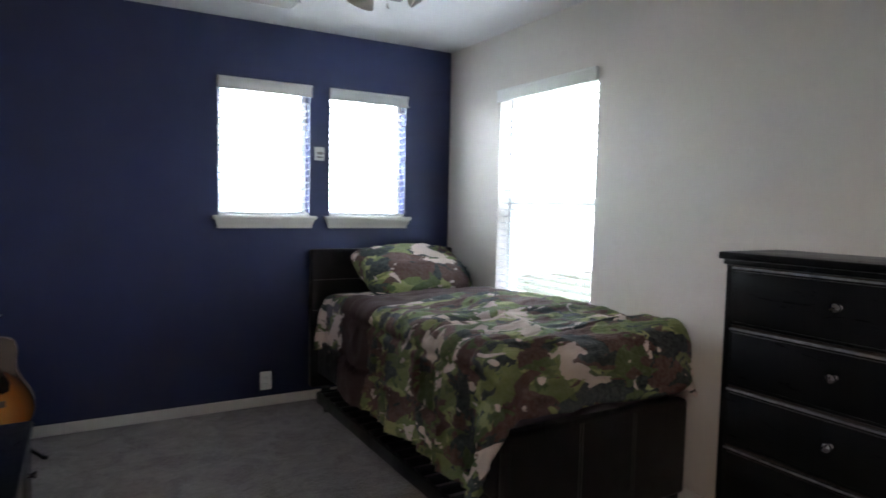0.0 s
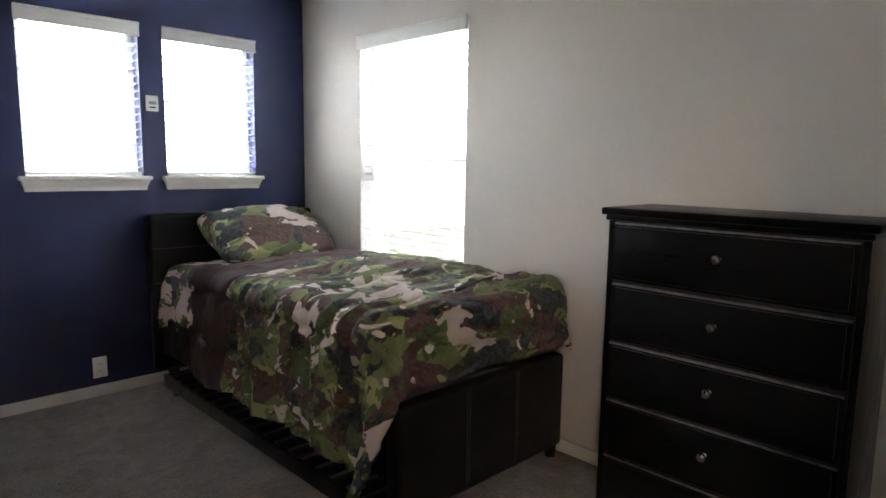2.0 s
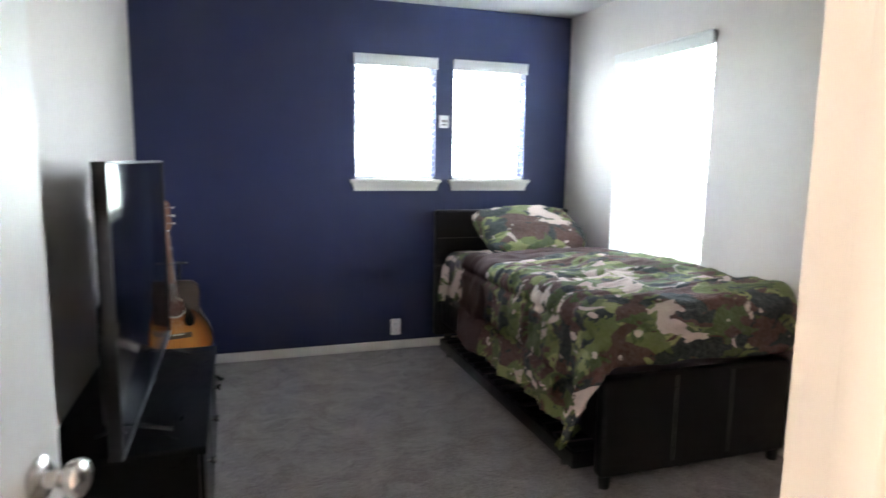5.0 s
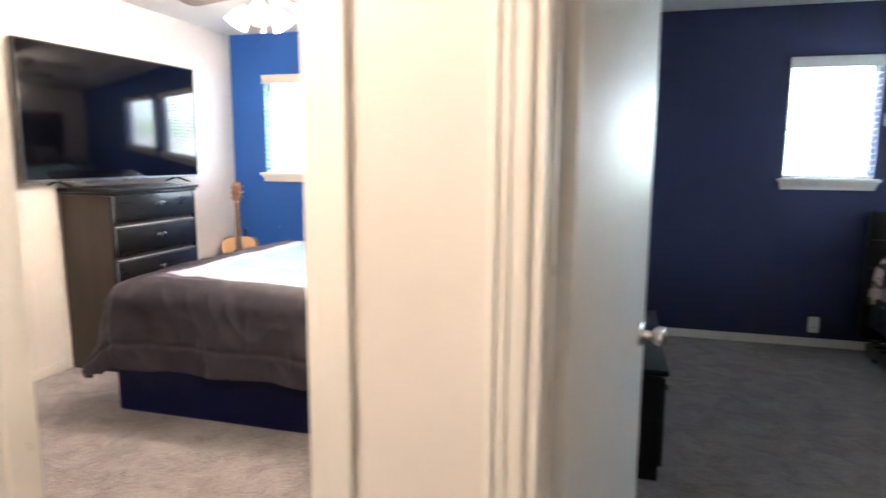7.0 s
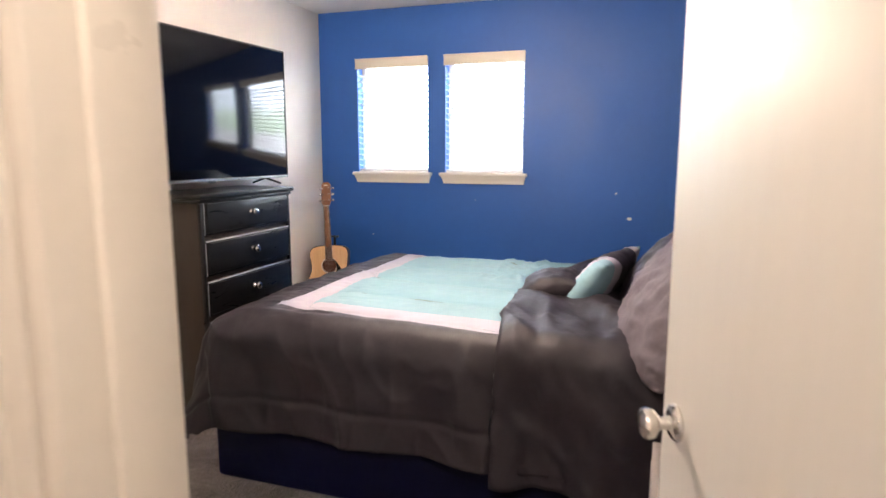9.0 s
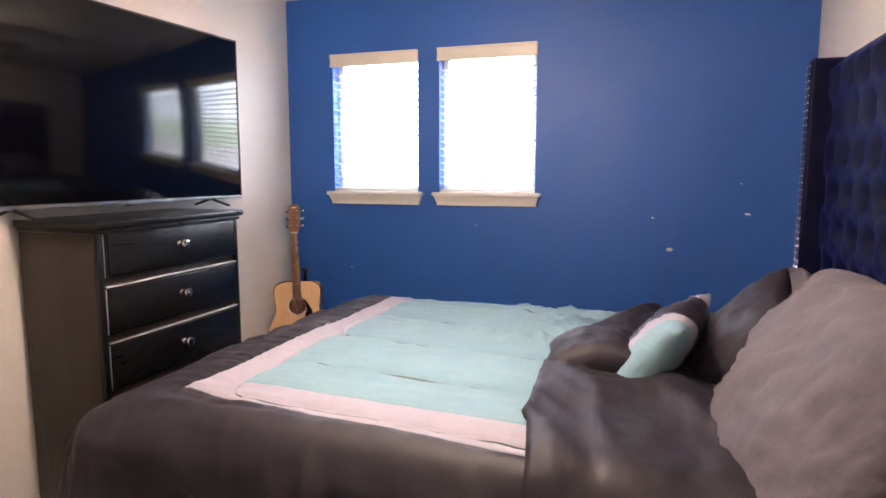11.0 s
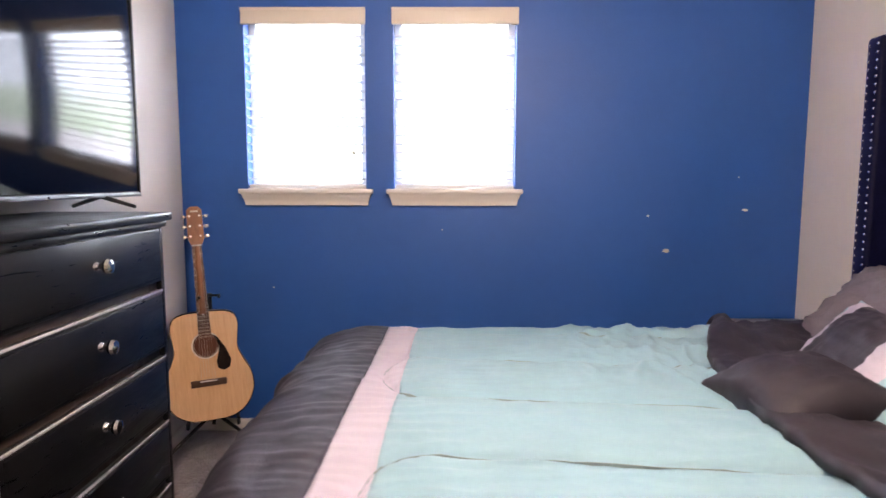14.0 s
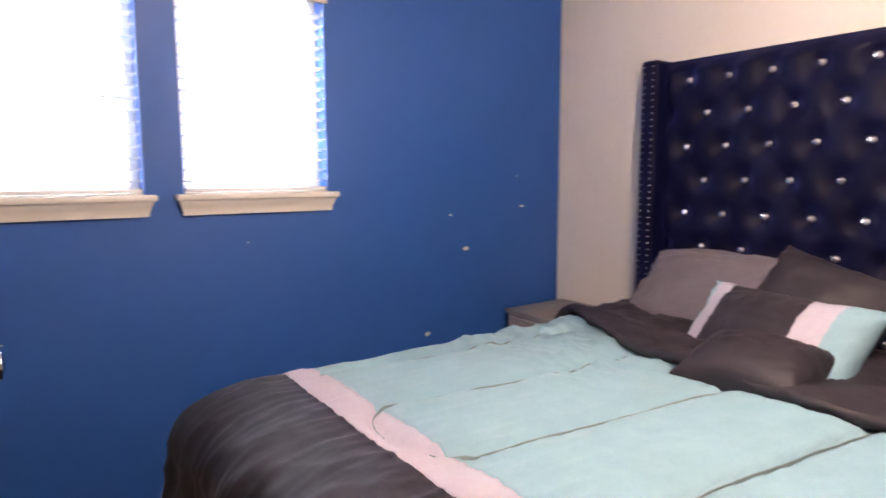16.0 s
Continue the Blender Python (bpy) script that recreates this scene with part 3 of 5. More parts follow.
def drape(name, rect, top, hang, mats, zone, relief, parent=None, label="", step=0.02, r=0.07, fold=0.02, flare=0.30, thick=0.018, low=0.03, keep=None, warp=None, reach=9.0, panels=None, snap=None, slope=0.05, flare_east=1.0, wall=99.0):
    """A cloth laid over a block: flat on top, bent over the edges, hanging in folds. rect x0 x1 y0 y1; hang: how far it falls w e s n."""
    x0, x1, y0, y1 = (e + s * r * (h > 0) for e, s, h in zip(rect, (1, -1, 1, -1), hang))
    hw, he, hs, hn = (h + r * (math.pi / 2 - 1) if h else 0.0 for h in hang)
    nu, nv = int((x1 - x0 + hw + he) / step), int((y1 - y0 + hs + hn) / step)
    verts, faces, idx = [], [], []
    grid, flat = {}, []
    for i in range(nu + 1):
        u = x0 - hw + (x1 - x0 + hw + he) * i / nu
        for j in range(nv + 1):
            v = y0 - hs + (y1 - y0 + hs + hn) * j / nv
            if keep and not keep(u, v):
                continue
            uu = u
            if snap:
                uu, v = snap(u, v)
            u_col, u = u, uu
            dx = x0 - u if u < x0 else (u - x1 if u > x1 else 0)
            dy = y0 - v if v < y0 else (v - y1 if v > y1 else 0)
            sx, sy = (-1 if u < x0 else 1), (-1 if v < y0 else 1)
            cx, cy = min(max(u, x0), x1), min(max(v, y0), y1)
            D = math.hypot(dx, dy)
            k = min(1.0, reach / D) if dx > 0 and dy > 0 else 1.0
            dx, dy, D = dx * k, dy * k, D * k
            h = relief(u, v)
            if D < 1e-9:
                p = Vector((cx, cy, top + h))
            else:
                out, down = bend(D, r)
                c, s = dx / D, dy / D
                k = min(down / 0.25, 1.0)
                w = fold * k * (math.sin(13 * (u if dy > dx else v) + 2.3 * noise.noise((u * 3, v * 3, 1.0))) + 0.6 * noise.noise((u * 9, v * 9, 2.0)))
                out += w + flare * (flare_east if u > x1 else 1.0) * 2 * c * s * down + slope * down
                lean = min(out / r, 1.0) if down < r else 1.0
                p = Vector((cx + sx * c * (out + h * lean), cy + sy * s * (out + h * lean), max(top - down + h * (1 - min(down / r, 1.0)), low + 0.01 * noise.noise((u * 8, v * 8, 0)))))
            if warp:
                p.x += warp(u, v)
            p.x = min(p.x, wall)
            grid[i, j] = len(verts)
            verts.append(p)
            flat.append((u, v))
            u = u_col
    for i in range(nu):
        for j in range(nv):
            q = [grid.get(k) for k in ((i, j), (i + 1, j), (i + 1, j + 1), (i, j + 1))]
            if None not in q:
                faces.append(q)
                idx.append(zone(sum(flat[k][0] for k in q) / 4, sum(flat[k][1] for k in q) / 4))

    def sheet(nm, chosen, materials, indices):
        used = sorted({i for f in chosen for i in f})
        at = {i: k for k, i in enumerate(used)}
        me = bpy.data.meshes.new(nm)
        me.from_pydata([verts[i] for i in used], [], [[at[i] for i in f] for f in chosen])
        for m in materials:
            me.materials.append(m)
        if indices:
            me.polygons.foreach_set("material_index", indices)
        me.shade_smooth()
        o = new(nm, me)
        so = o.modifiers.new("thickness", "SOLIDIFY")
        so.thickness, so.offset = thick, -1
        return o
    if panels:
        ob = new(name)
        for k, nm in enumerate(panels):
            sheet(nm, [f for f, z in zip(faces, idx) if z == k], [mats[k]], None).parent = ob
    else:
        ob = sheet(name, faces, mats, idx)
    if parent is not None:
        ob.parent = parent
    if label:
        tagged(ob, label)
    return ob


def seam(d, width=0.012):
    return math.exp(-(d / width) ** 2)


def creases(u, v, amp, fu, fv, seed=0.0):
    return amp * (noise.noise((u * fu, v * fv, seed)) + 0.5 * noise.noise((u * fu * 2.3, v * fv * 2.3, seed + 5)))


def ridges(u, v, amp, fu, fv, seed=0.0):
    """Sharp raised folds, long across the lower frequency."""
    a = 1 - abs(noise.noise((u * fu, v * fv, seed)))
    b = 1 - abs(noise.noise((u * fu * 1.9 + 3, v * fv * 1.9, seed + 2)))
    return amp * (a ** 5 + 0.5 * b ** 6)


def pillow(name, w, h, t, m, mats, zone=None, label="", category="pillow", group="", wrinkle=0.012, sag=0.0, pinch=0.10, seed=0.0, n=34, corner=0.0):
    """A stuffed cushion in its own x-y plane, bulging along z."""
    bm = bmesh.new()
    top, bot = {}, {}
    for i in range(n + 1):
        for j in range(n + 1):
            a, b = math.sin((i / n * 2 - 1) * math.pi / 2), math.sin((j / n * 2 - 1) * math.pi / 2)
            bulge = (max(1 - a * a, 0) ** 0.42) * (max(1 - b * b, 0) ** 0.42)
            x = a * w / 2 * (1 - pinch * (1 - b * b) * abs(a) ** 3)
            y = b * h / 2 * (1 - pinch * (1 - a * a) * abs(b) ** 3)
            x, y = x * (1 - corner * b ** 4), y * (1 - corner * a ** 4)
            edge = 1 - bulge
            wr = wrinkle * (noise.noise((a * 3.2, b * 3.2, seed)) + 0.7 * noise.noise((a * 8 * (1 + edge), b * 8, seed + 3))) * (0.4 + bulge)
            y -= sag * (1 - b) * 0.5 * (1 - a * a)
            z = t / 2 * bulge
            wr += 1.1 * wrinkle * (ridges(a + 0.4 * b, b - 0.4 * a, 1.0, 1.6, 3.6, seed) - 0.3) * (0.25 + edge)
            wr += (0.5 * wrinkle if wrinkle > 0.01 else 0.0) * (ridges(a - 0.5 * b, b + 0.2 * a, 1.0, 2.2, 0.9, seed + 6) - 0.35) * bulge
            lift = 0.05 * t * noise.noise((a * 2, b * 2, seed + 9))
            top[i, j] = bm.verts.new((x, y, z + wr + lift))
            rim = i in (0, n) or j in (0, n)
            bot[i, j] = top[i, j] if rim else bm.verts.new((x, y, -z * 0.8 + wr * 0.5 + lift))
    for i in range(n):
        for j in range(n):
            k = ((i, j), (i + 1, j), (i + 1, j + 1), (i, j + 1))
            mi = zone((i + 0.5) / n, (j + 0.5) / n) if zone else 0
            f = bm.faces.new([top[q] for q in k])
            f.material_index = mi
            g = bm.faces.new([bot[q] for q in reversed(k)])
            g.material_index = mi
    me = bpy.data.meshes.new(name)
    bm.normal_update()
    bm.to_mesh(me)
    bm.free()
    for q in mats:
        me.materials.append(q)
    me.shade_smooth()
    ob = new(name, me)
    ob.matrix_world = m
    return tagged(ob, label, category, group)


# ---- first bedroom: single bed ----
BX0, BX1, BFOOT = 0.842, 1.900, 1.690
bed = thing("single_bed", "black leather single bed with panelled headboard and low footboard", "bed")
bm = bmesh.new()
box(bm, BX0, E1 - 0.006, 3.815, N - 0.016, 0.10, 1.02, 0.018, 3)
part("headboard", bm, M_LEATHER, bed, "black leather headboard", True)
for z in (0.42, 0.62, 0.82):
    bm = bmesh.new()
    box(bm, BX0 + 0.01, E1 - 0.016, 3.8125, 3.817, z - 0.002, z + 0.002)
    part("stitch_line", bm, M_STITCH, bed)
bm = bmesh.new()
box(bm, BX0 + 0.05, BX1 - 0.02, BFOOT, BFOOT + 0.07, 0.052, 0.487, 0.02, 3)
part("footboard", bm, M_LEATHER, bed, "padded black leather footboard", True)
for k in (0.36, 0.66):
    x = BX0 + 0.05 + k * (BX1 - BX0 - 0.07)
    for dx in (-0.007, 0.007):
        bm = bmesh.new()
        box(bm, x + dx - 0.0012, x + dx + 0.0012, BFOOT - 0.002, BFOOT + 0.002, 0.09, 0.475)
        part("stitch_line", bm, M_STITCH, bed)
for x in (BX0 + 0.055, BX1 - 0.055):
    bm = bmesh.new()
    box(bm, x - 0.02 if x > 1.3 else x - 0.01, x + 0.035, BFOOT + 0.06, 3.82, 0.20, 0.42, 0.012)
    part("side_rail", bm, M_LEATHER, bed, "", True)
for x in (BX0 + 0.09, BX1 - 0.06):
    for y in (BFOOT + 0.035, 3.79):
        bm = bmesh.new()
        tube(bm, (x, y, 0.0), (x, y, 0.105), 0.024, 0.032, 14)
        part("leg", bm, M_PLASTIC, bed, "", True)
bm = bmesh.new()
box(bm, BX0 + 0.07, BX1 - 0.02, BFOOT + 0.08, 3.80, 0.40, 0.72, 0.05, 3)
tagged(part("mattress", bm, M_GREYCOT, None, "", True), "mattress hidden under camouflage bedding on the bed", "mattress")

trundle = thing("trundle_frame", "low black slatted trundle frame pushed under the bed", "trundle bed")
for x in (0.845, 1.72):
    bx("side_rail", (x, x + 0.022, 1.84, 3.72, 0.035, 0.105), M_BLACKMETAL, trundle, 0.003)
for y in (1.84, 3.70):
    bx("end_rail", (0.857, 1.72, y, y + 0.022, 0.035, 0.105), M_BLACKMETAL, trundle, 0.003)
sl = None
for i in range(17):
    y = 1.90 + i * 0.107
    if sl is None:
        sl = bx("slat", (0.857, 1.72, -0.03, 0.03, 0.098, 0.116), M_BLACKMETAL, trundle, 0.003)
        sl.location.y = y
    else:
        o = new("slat", sl.data)
        o.parent, o.location = trundle, (0, y, 0)
for x in (0.87, 1.70):
    for y in (1.95, 3.6):
        bm = bmesh.new()
        lathe(bm, [(0.001, -0.012), (0.018, -0.012), (0.019, 0), (0.018, 0.012), (0.001, 0.012)], "X", (x, y, 0.0185), 14)
        part("caster", bm, M_PLASTIC, trundle, "", True)


def camo_relief(u, v):
    d1 = abs((u - 0.70) % 0.24 - 0.12) if u < 0.93 else 1
    d2 = abs((v - 1.70) % 0.40 - 0.20)
    h = 0.020 - 0.030 * seam(d2, 0.012) - 0.026 * seam(d1, 0.012)
    h += 0.010 * (1 - min(d2 / 0.2, 1)) ** 2
    h += creases(u, v, 0.014, 4, 15, 1.0) + creases(u, v, 0.014, 1.6, 2.2, 2.0) + ridges(u, v, 0.014, 2.5, 9, 3.0)
    h += ridges(u, v, 0.016, 1.5, 11, 7.0) * min(max((0.98 - u) / 0.1, 0), 1)
    h += 0.030 * min(max((u - 1.15) / 0.5, 0), 1) * min(max((3.1 - v) / 0.5, 0), 1)
    if v < 2.9:
        h += 0.012 * seam(abs(u - 1.25 - 0.1 * math.sin(v * 3)), 0.05)
    return h


drape("comforter", (BX0 + 0.035, BX1 - 0.005, BFOOT + 0.045, 3.42), 0.768, (0.53, 0.13, 0.225, 0), [M_CAMO, M_BROWN],
      lambda u, v: 1 if v > 2.88 + 0.13 * max(u - 0.9, 0) else 0, camo_relief, fold=0.022, flare=0.30, thick=0.022, low=0.06,
      keep=lambda u, v: v < 3.27 + 0.04 * math.sin(u * 4), step=0.014, reach=0.57, panels=("camouflage_shell", "brown_lining"), flare_east=0.0, wall=E1 - 0.012)
tagged(bpy.data.objects["comforter"], "rumpled camouflage comforter with brown lining turned back", "comforter")
drape("bed_sheet", (BX0 + 0.07, BX1 - 0.005, 3.1, 3.80), 0.738, (0.36, 0.2, 0, 0.05), [M_CAMO2], lambda u, v: 0,
      lambda u, v: creases(u, v, 0.012, 6, 5, 4.0), fold=0.015, thick=0.006)
tagged(bpy.data.objects["bed_sheet"], "pale camouflage fitted sheet at the head of the bed", "bed sheet")
pillow("camouflage_pillow", 0.82, 0.50, 0.30, pose(1.45, 3.57, 0.885, 26, 0, 2), [M_CAMO3], None, "plump camouflage pillow leaning on the black headboard", seed=3.0, wrinkle=0.010, corner=0.14)
bm = bmesh.new()
box(bm, 0.818, 0.821, 3.035, 3.06, 0.36, 0.39)
tagged(part("care_tag", bm, M_WHITEPL), "small white care tag hanging from the comforter", "tag")


# ---- drawer chests ----
def chest(name, label, front, back, y0, y1, top, splits, face, knob_m, edge_label, gap=0.006, knob_size=1.0, paint=M_BLACK, edge=M_EDGE_GLINT):
    """A painted chest of drawers; face: +1 when the drawers look towards +x, -1 towards -x."""
    ob = thing(name, label, "chest of drawers", "black chests of drawers")
    f = face

    def fb(nm, a, b, ya, yb, za, zb, m, par, bev=0.004, lab=""):
        return bx(nm, (min(a, b), max(a, b), ya, yb, za, zb), m, par, bev, lab)
    fb("carcass", front - f * 0.022, back, y0, y1, 0.0, top - 0.045, M_BLACK_SIDE, ob, 0.003, "dark brown-black side panels")
    fb("plinth", front - f * 0.014, front - f * 0.022, y0, y1, 0.0, splits[-1] - 0.006, paint, ob)
    bm = bmesh.new()
    a, b = front + f * 0.022, back
    box(bm, min(a, b), max(a, b), y0 - 0.02, y1 + 0.02, top - 0.026, top, 0.007, 3)
    a = front + f * 0.008
    box(bm, min(a, b), max(a, b), y0 - 0.008, y1 + 0.008, top - 0.046, top - 0.026, 0.006, 2)
    part("top", bm, paint, ob, "moulded top board with rubbed edges", True)
    for ya, yb in ((y0, y0 + 0.022), (y1 - 0.022, y1)):
        fb("stile", front - f * 0.003, front - f * 0.022, ya, yb, splits[-1] - 0.006, top - 0.046, paint, ob)
    for za, zb in zip(splits[1:], splits):
        bm = bmesh.new()
        lo, hi = min(front, front - f * 0.02), max(front, front - f * 0.02)
        g, low = 0.006, gap
        box(bm, lo, hi, y0 + 0.024, y1 - 0.024, za + low, zb - g, 0.004, 2)
        a, b = sorted((front, front + f * 0.007))
        box(bm, a, b, y0 + 0.038, y1 - 0.038, za + low + 0.012, zb - g - 0.012, 0.006, 2)
        dr = part("drawer", bm, paint, ob, "", True)
        # thin pale strips: the highlight on the drawer's edges is in their colour
        a, b = sorted((front - f * 0.004, front + f * 0.0012))
        bx("drawer_lip", (a, b, y0 + 0.026, y1 - 0.026, zb - g - 0.006, zb - g + 0.0012), edge, dr, 0.001, edge_label)
        if gap > 0.01:
            bx("drawer_edge", (a, b, y0 + 0.0235, y0 + 0.0252, za + low + 0.004, zb - g - 0.011), edge, dr, 0.001, "side edge with a highlight in its colour")
        bm = bmesh.new()
        zc, yc = (za + zb) / 2 + 0.015, (y0 + y1) / 2
        turned = [(0.0005, 0.0), (0.011, 0.0), (0.010, 0.004), (0.006, 0.008), (0.006, 0.014), (0.013, 0.019), (0.0165, 0.026), (0.014, 0.032), (0.006, 0.035), (0.0005, 0.0355)]
        lathe(bm, [(a * knob_size, b * knob_size) for a, b in turned],
              "X" if f > 0 else "-X", (front + f * 0.006, yc, zc))
        part("knob", bm, knob_m, dr, "round polished knob", True)
    return ob


chest("chest_of_drawers", "tall black painted chest of five drawers with small round knobs", 1.55, E1 - 0.02, 0.505, 1.305, 1.182,
      [1.135, 0.916, 0.698, 0.482, 0.266, 0.05], -1, M_DARKKNOB, "drawer lip with a faint highlight in its colour")
chest("chest_of_drawers", "scuffed black chest of drawers standing below the large television", -3.860, W2 + 0.02, 1.985, 2.785, 1.172,
      [1.142, 0.937, 0.725, 0.512, 0.300, 0.09], 1, M_CHROME, "drawer lip with a silvery highlight in its colour", 0.022, 1.25, M_BLACK_GLOSS, M_EDGE_GLINT_BRIGHT)


# ---- televisions ----
def television(label, x, y0, y1, z0, z1, feet, mount):
    ob = thing("television", label, "television")
    bm = bmesh.new()
    box(bm, x - 0.035, x - 0.003, y0, y1, z0, z1, 0.004, 2)
    part("casing", bm, M_PLASTIC, ob, "", True)
    bm = bmesh.new()
    box(bm, x - 0.075, x - 0.035, y0 + 0.15, y1 - 0.15, z0 + 0.04, z0 + 0.5 * (z1 - z0), 0.015, 2)
    part("back_cover", bm, M_PLASTIC, ob, "", True)
    bx("screen", (x - 0.004, x, y0 + 0.008, y1 - 0.008, z0 + 0.018, z1 - 0.008), M_SCREEN, ob, 0.0005, "dark glossy screen")
    bm = bmesh.new()
    for a, b, za, zb in ((y0, y0 + 0.008, z0 + 0.014, z1), (y1 - 0.008, y1, z0 + 0.014, z1), (y0 + 0.008, y1 - 0.008, z1 - 0.008, z1)):
        box(bm, x - 0.004, x + 0.002, a, b, za, zb, 0.001)
    part("bezel", bm, M_PLASTIC, ob, "", True)
    bx("bottom_strip", (x - 0.004, x + 0.003, y0, y1, z0, z0 + 0.014), M_SILVER, ob, 0.001, "silver lower bezel")
    bx("maker_plate", (x + 0.002, x + 0.0045, (y0 + y1) / 2 - 0.03, (y0 + y1) / 2 + 0.03, z0 - 0.008, z0 + 0.006), M_PLASTIC, ob, 0.0005)
    for y in feet:
        bm = bmesh.new()
        h = 0.036
        for dx in (0.12, -0.10):
            tube(bm, (x - 0.018, y, z0 + 0.004), (x - 0.018 + dx, y, z0 - h + 0.006), 0.008, 0.006, 10)
        part("foot", bm, M_PLASTIC, ob, "splayed black foot", True)
    if mount:
        ob.matrix_world = Matrix.Translation((x, (y0 + y1) / 2, 0)) @ pose(0, 0, 0, 0, 0, -3.0) @ Matrix.Translation((-x, -(y0 + y1) / 2, 0))
        bm = bmesh.new()
        box(bm, W2 + 0.004, x - 0.075, (y0 + y1) / 2 - 0.2, (y0 + y1) / 2 + 0.2, z0 + 0.2, z0 + 0.4, 0.004)
        part("wall_bracket", bm, M_BLACKMETAL, ob)


television("large black flat television over the chest, its screen reflecting windows", -4.147, 1.70, 3.16, 1.212, 2.042, (1.92, 2.94), True)
television("black flat television switched off, standing on the low black stand", -0.83, 1.36, 2.70, 0.545, 1.352, (1.62, 2.42), False)

stand = thing("tv_stand", "low black media stand with drawers under the television", "tv stand")
bx("carcass", (W1 + 0.02, -0.650, 1.515, 2.590, 0.0, 0.470), M_BLACK, stand, 0.003)
bx("top", (W1 + 0.015, -0.625, 1.505, 2.600, 0.470, 0.497), M_BLACK, stand, 0.006)
for k in range(3):
    a = 1.525 + k * 0.357
    d = bx("drawer", (-0.650, -0.634, a, a + 0.345, 0.06, 0.455), M_BLACK, stand, 0.005)
    bm = bmesh.new()
    lathe(bm, [(0.0005, 0), (0.009, 0), (0.006, 0.006), (0.006, 0.012), (0.014, 0.02), (0.011, 0.028), (0.0005, 0.03)], "X", (-0.634, a + 0.17, 0.36), 14)
    part("knob", bm, M_CHROME, d, "small polished knob", True)


# ---- guitars ----
def outline(n=60):
    """Half of a dreadnought's outline, from the tail to the neck: (half width, height)."""
    keys = [(0.0, 0.0), (0.09, 0.006), (0.155, 0.045), (0.194, 0.12), (0.190, 0.20), (0.155, 0.275), (0.138, 0.325), (0.143, 0.385), (0.148, 0.43), (0.135, 0.475), (0.09, 0.498), (0.0, 0.502)]
    pts = []
    for i in range(len(keys) - 1):
        p0, p1, p2, p3 = (Vector((*keys[max(0, min(len(keys) - 1, i + k))], 0)) for k in (-1, 0, 1, 2))
        if i == 0:
            p0 = Vector((-keys[1][0], keys[1][1], 0))
        if i == len(keys) - 2:
            p3 = Vector((-keys[-2][0], keys[-2][1], 0))
        for s in range(5):
            t = s / 5
            pts.append(0.5 * ((2 * p1) + (p2 - p0) * t + (2 * p0 - 5 * p1 + 4 * p2 - p3) * t * t + (3 * p1 - p0 - 3 * p2 + p3) * t ** 3))
    return [(p.x, p.y) for p in pts] + [keys[-1]]


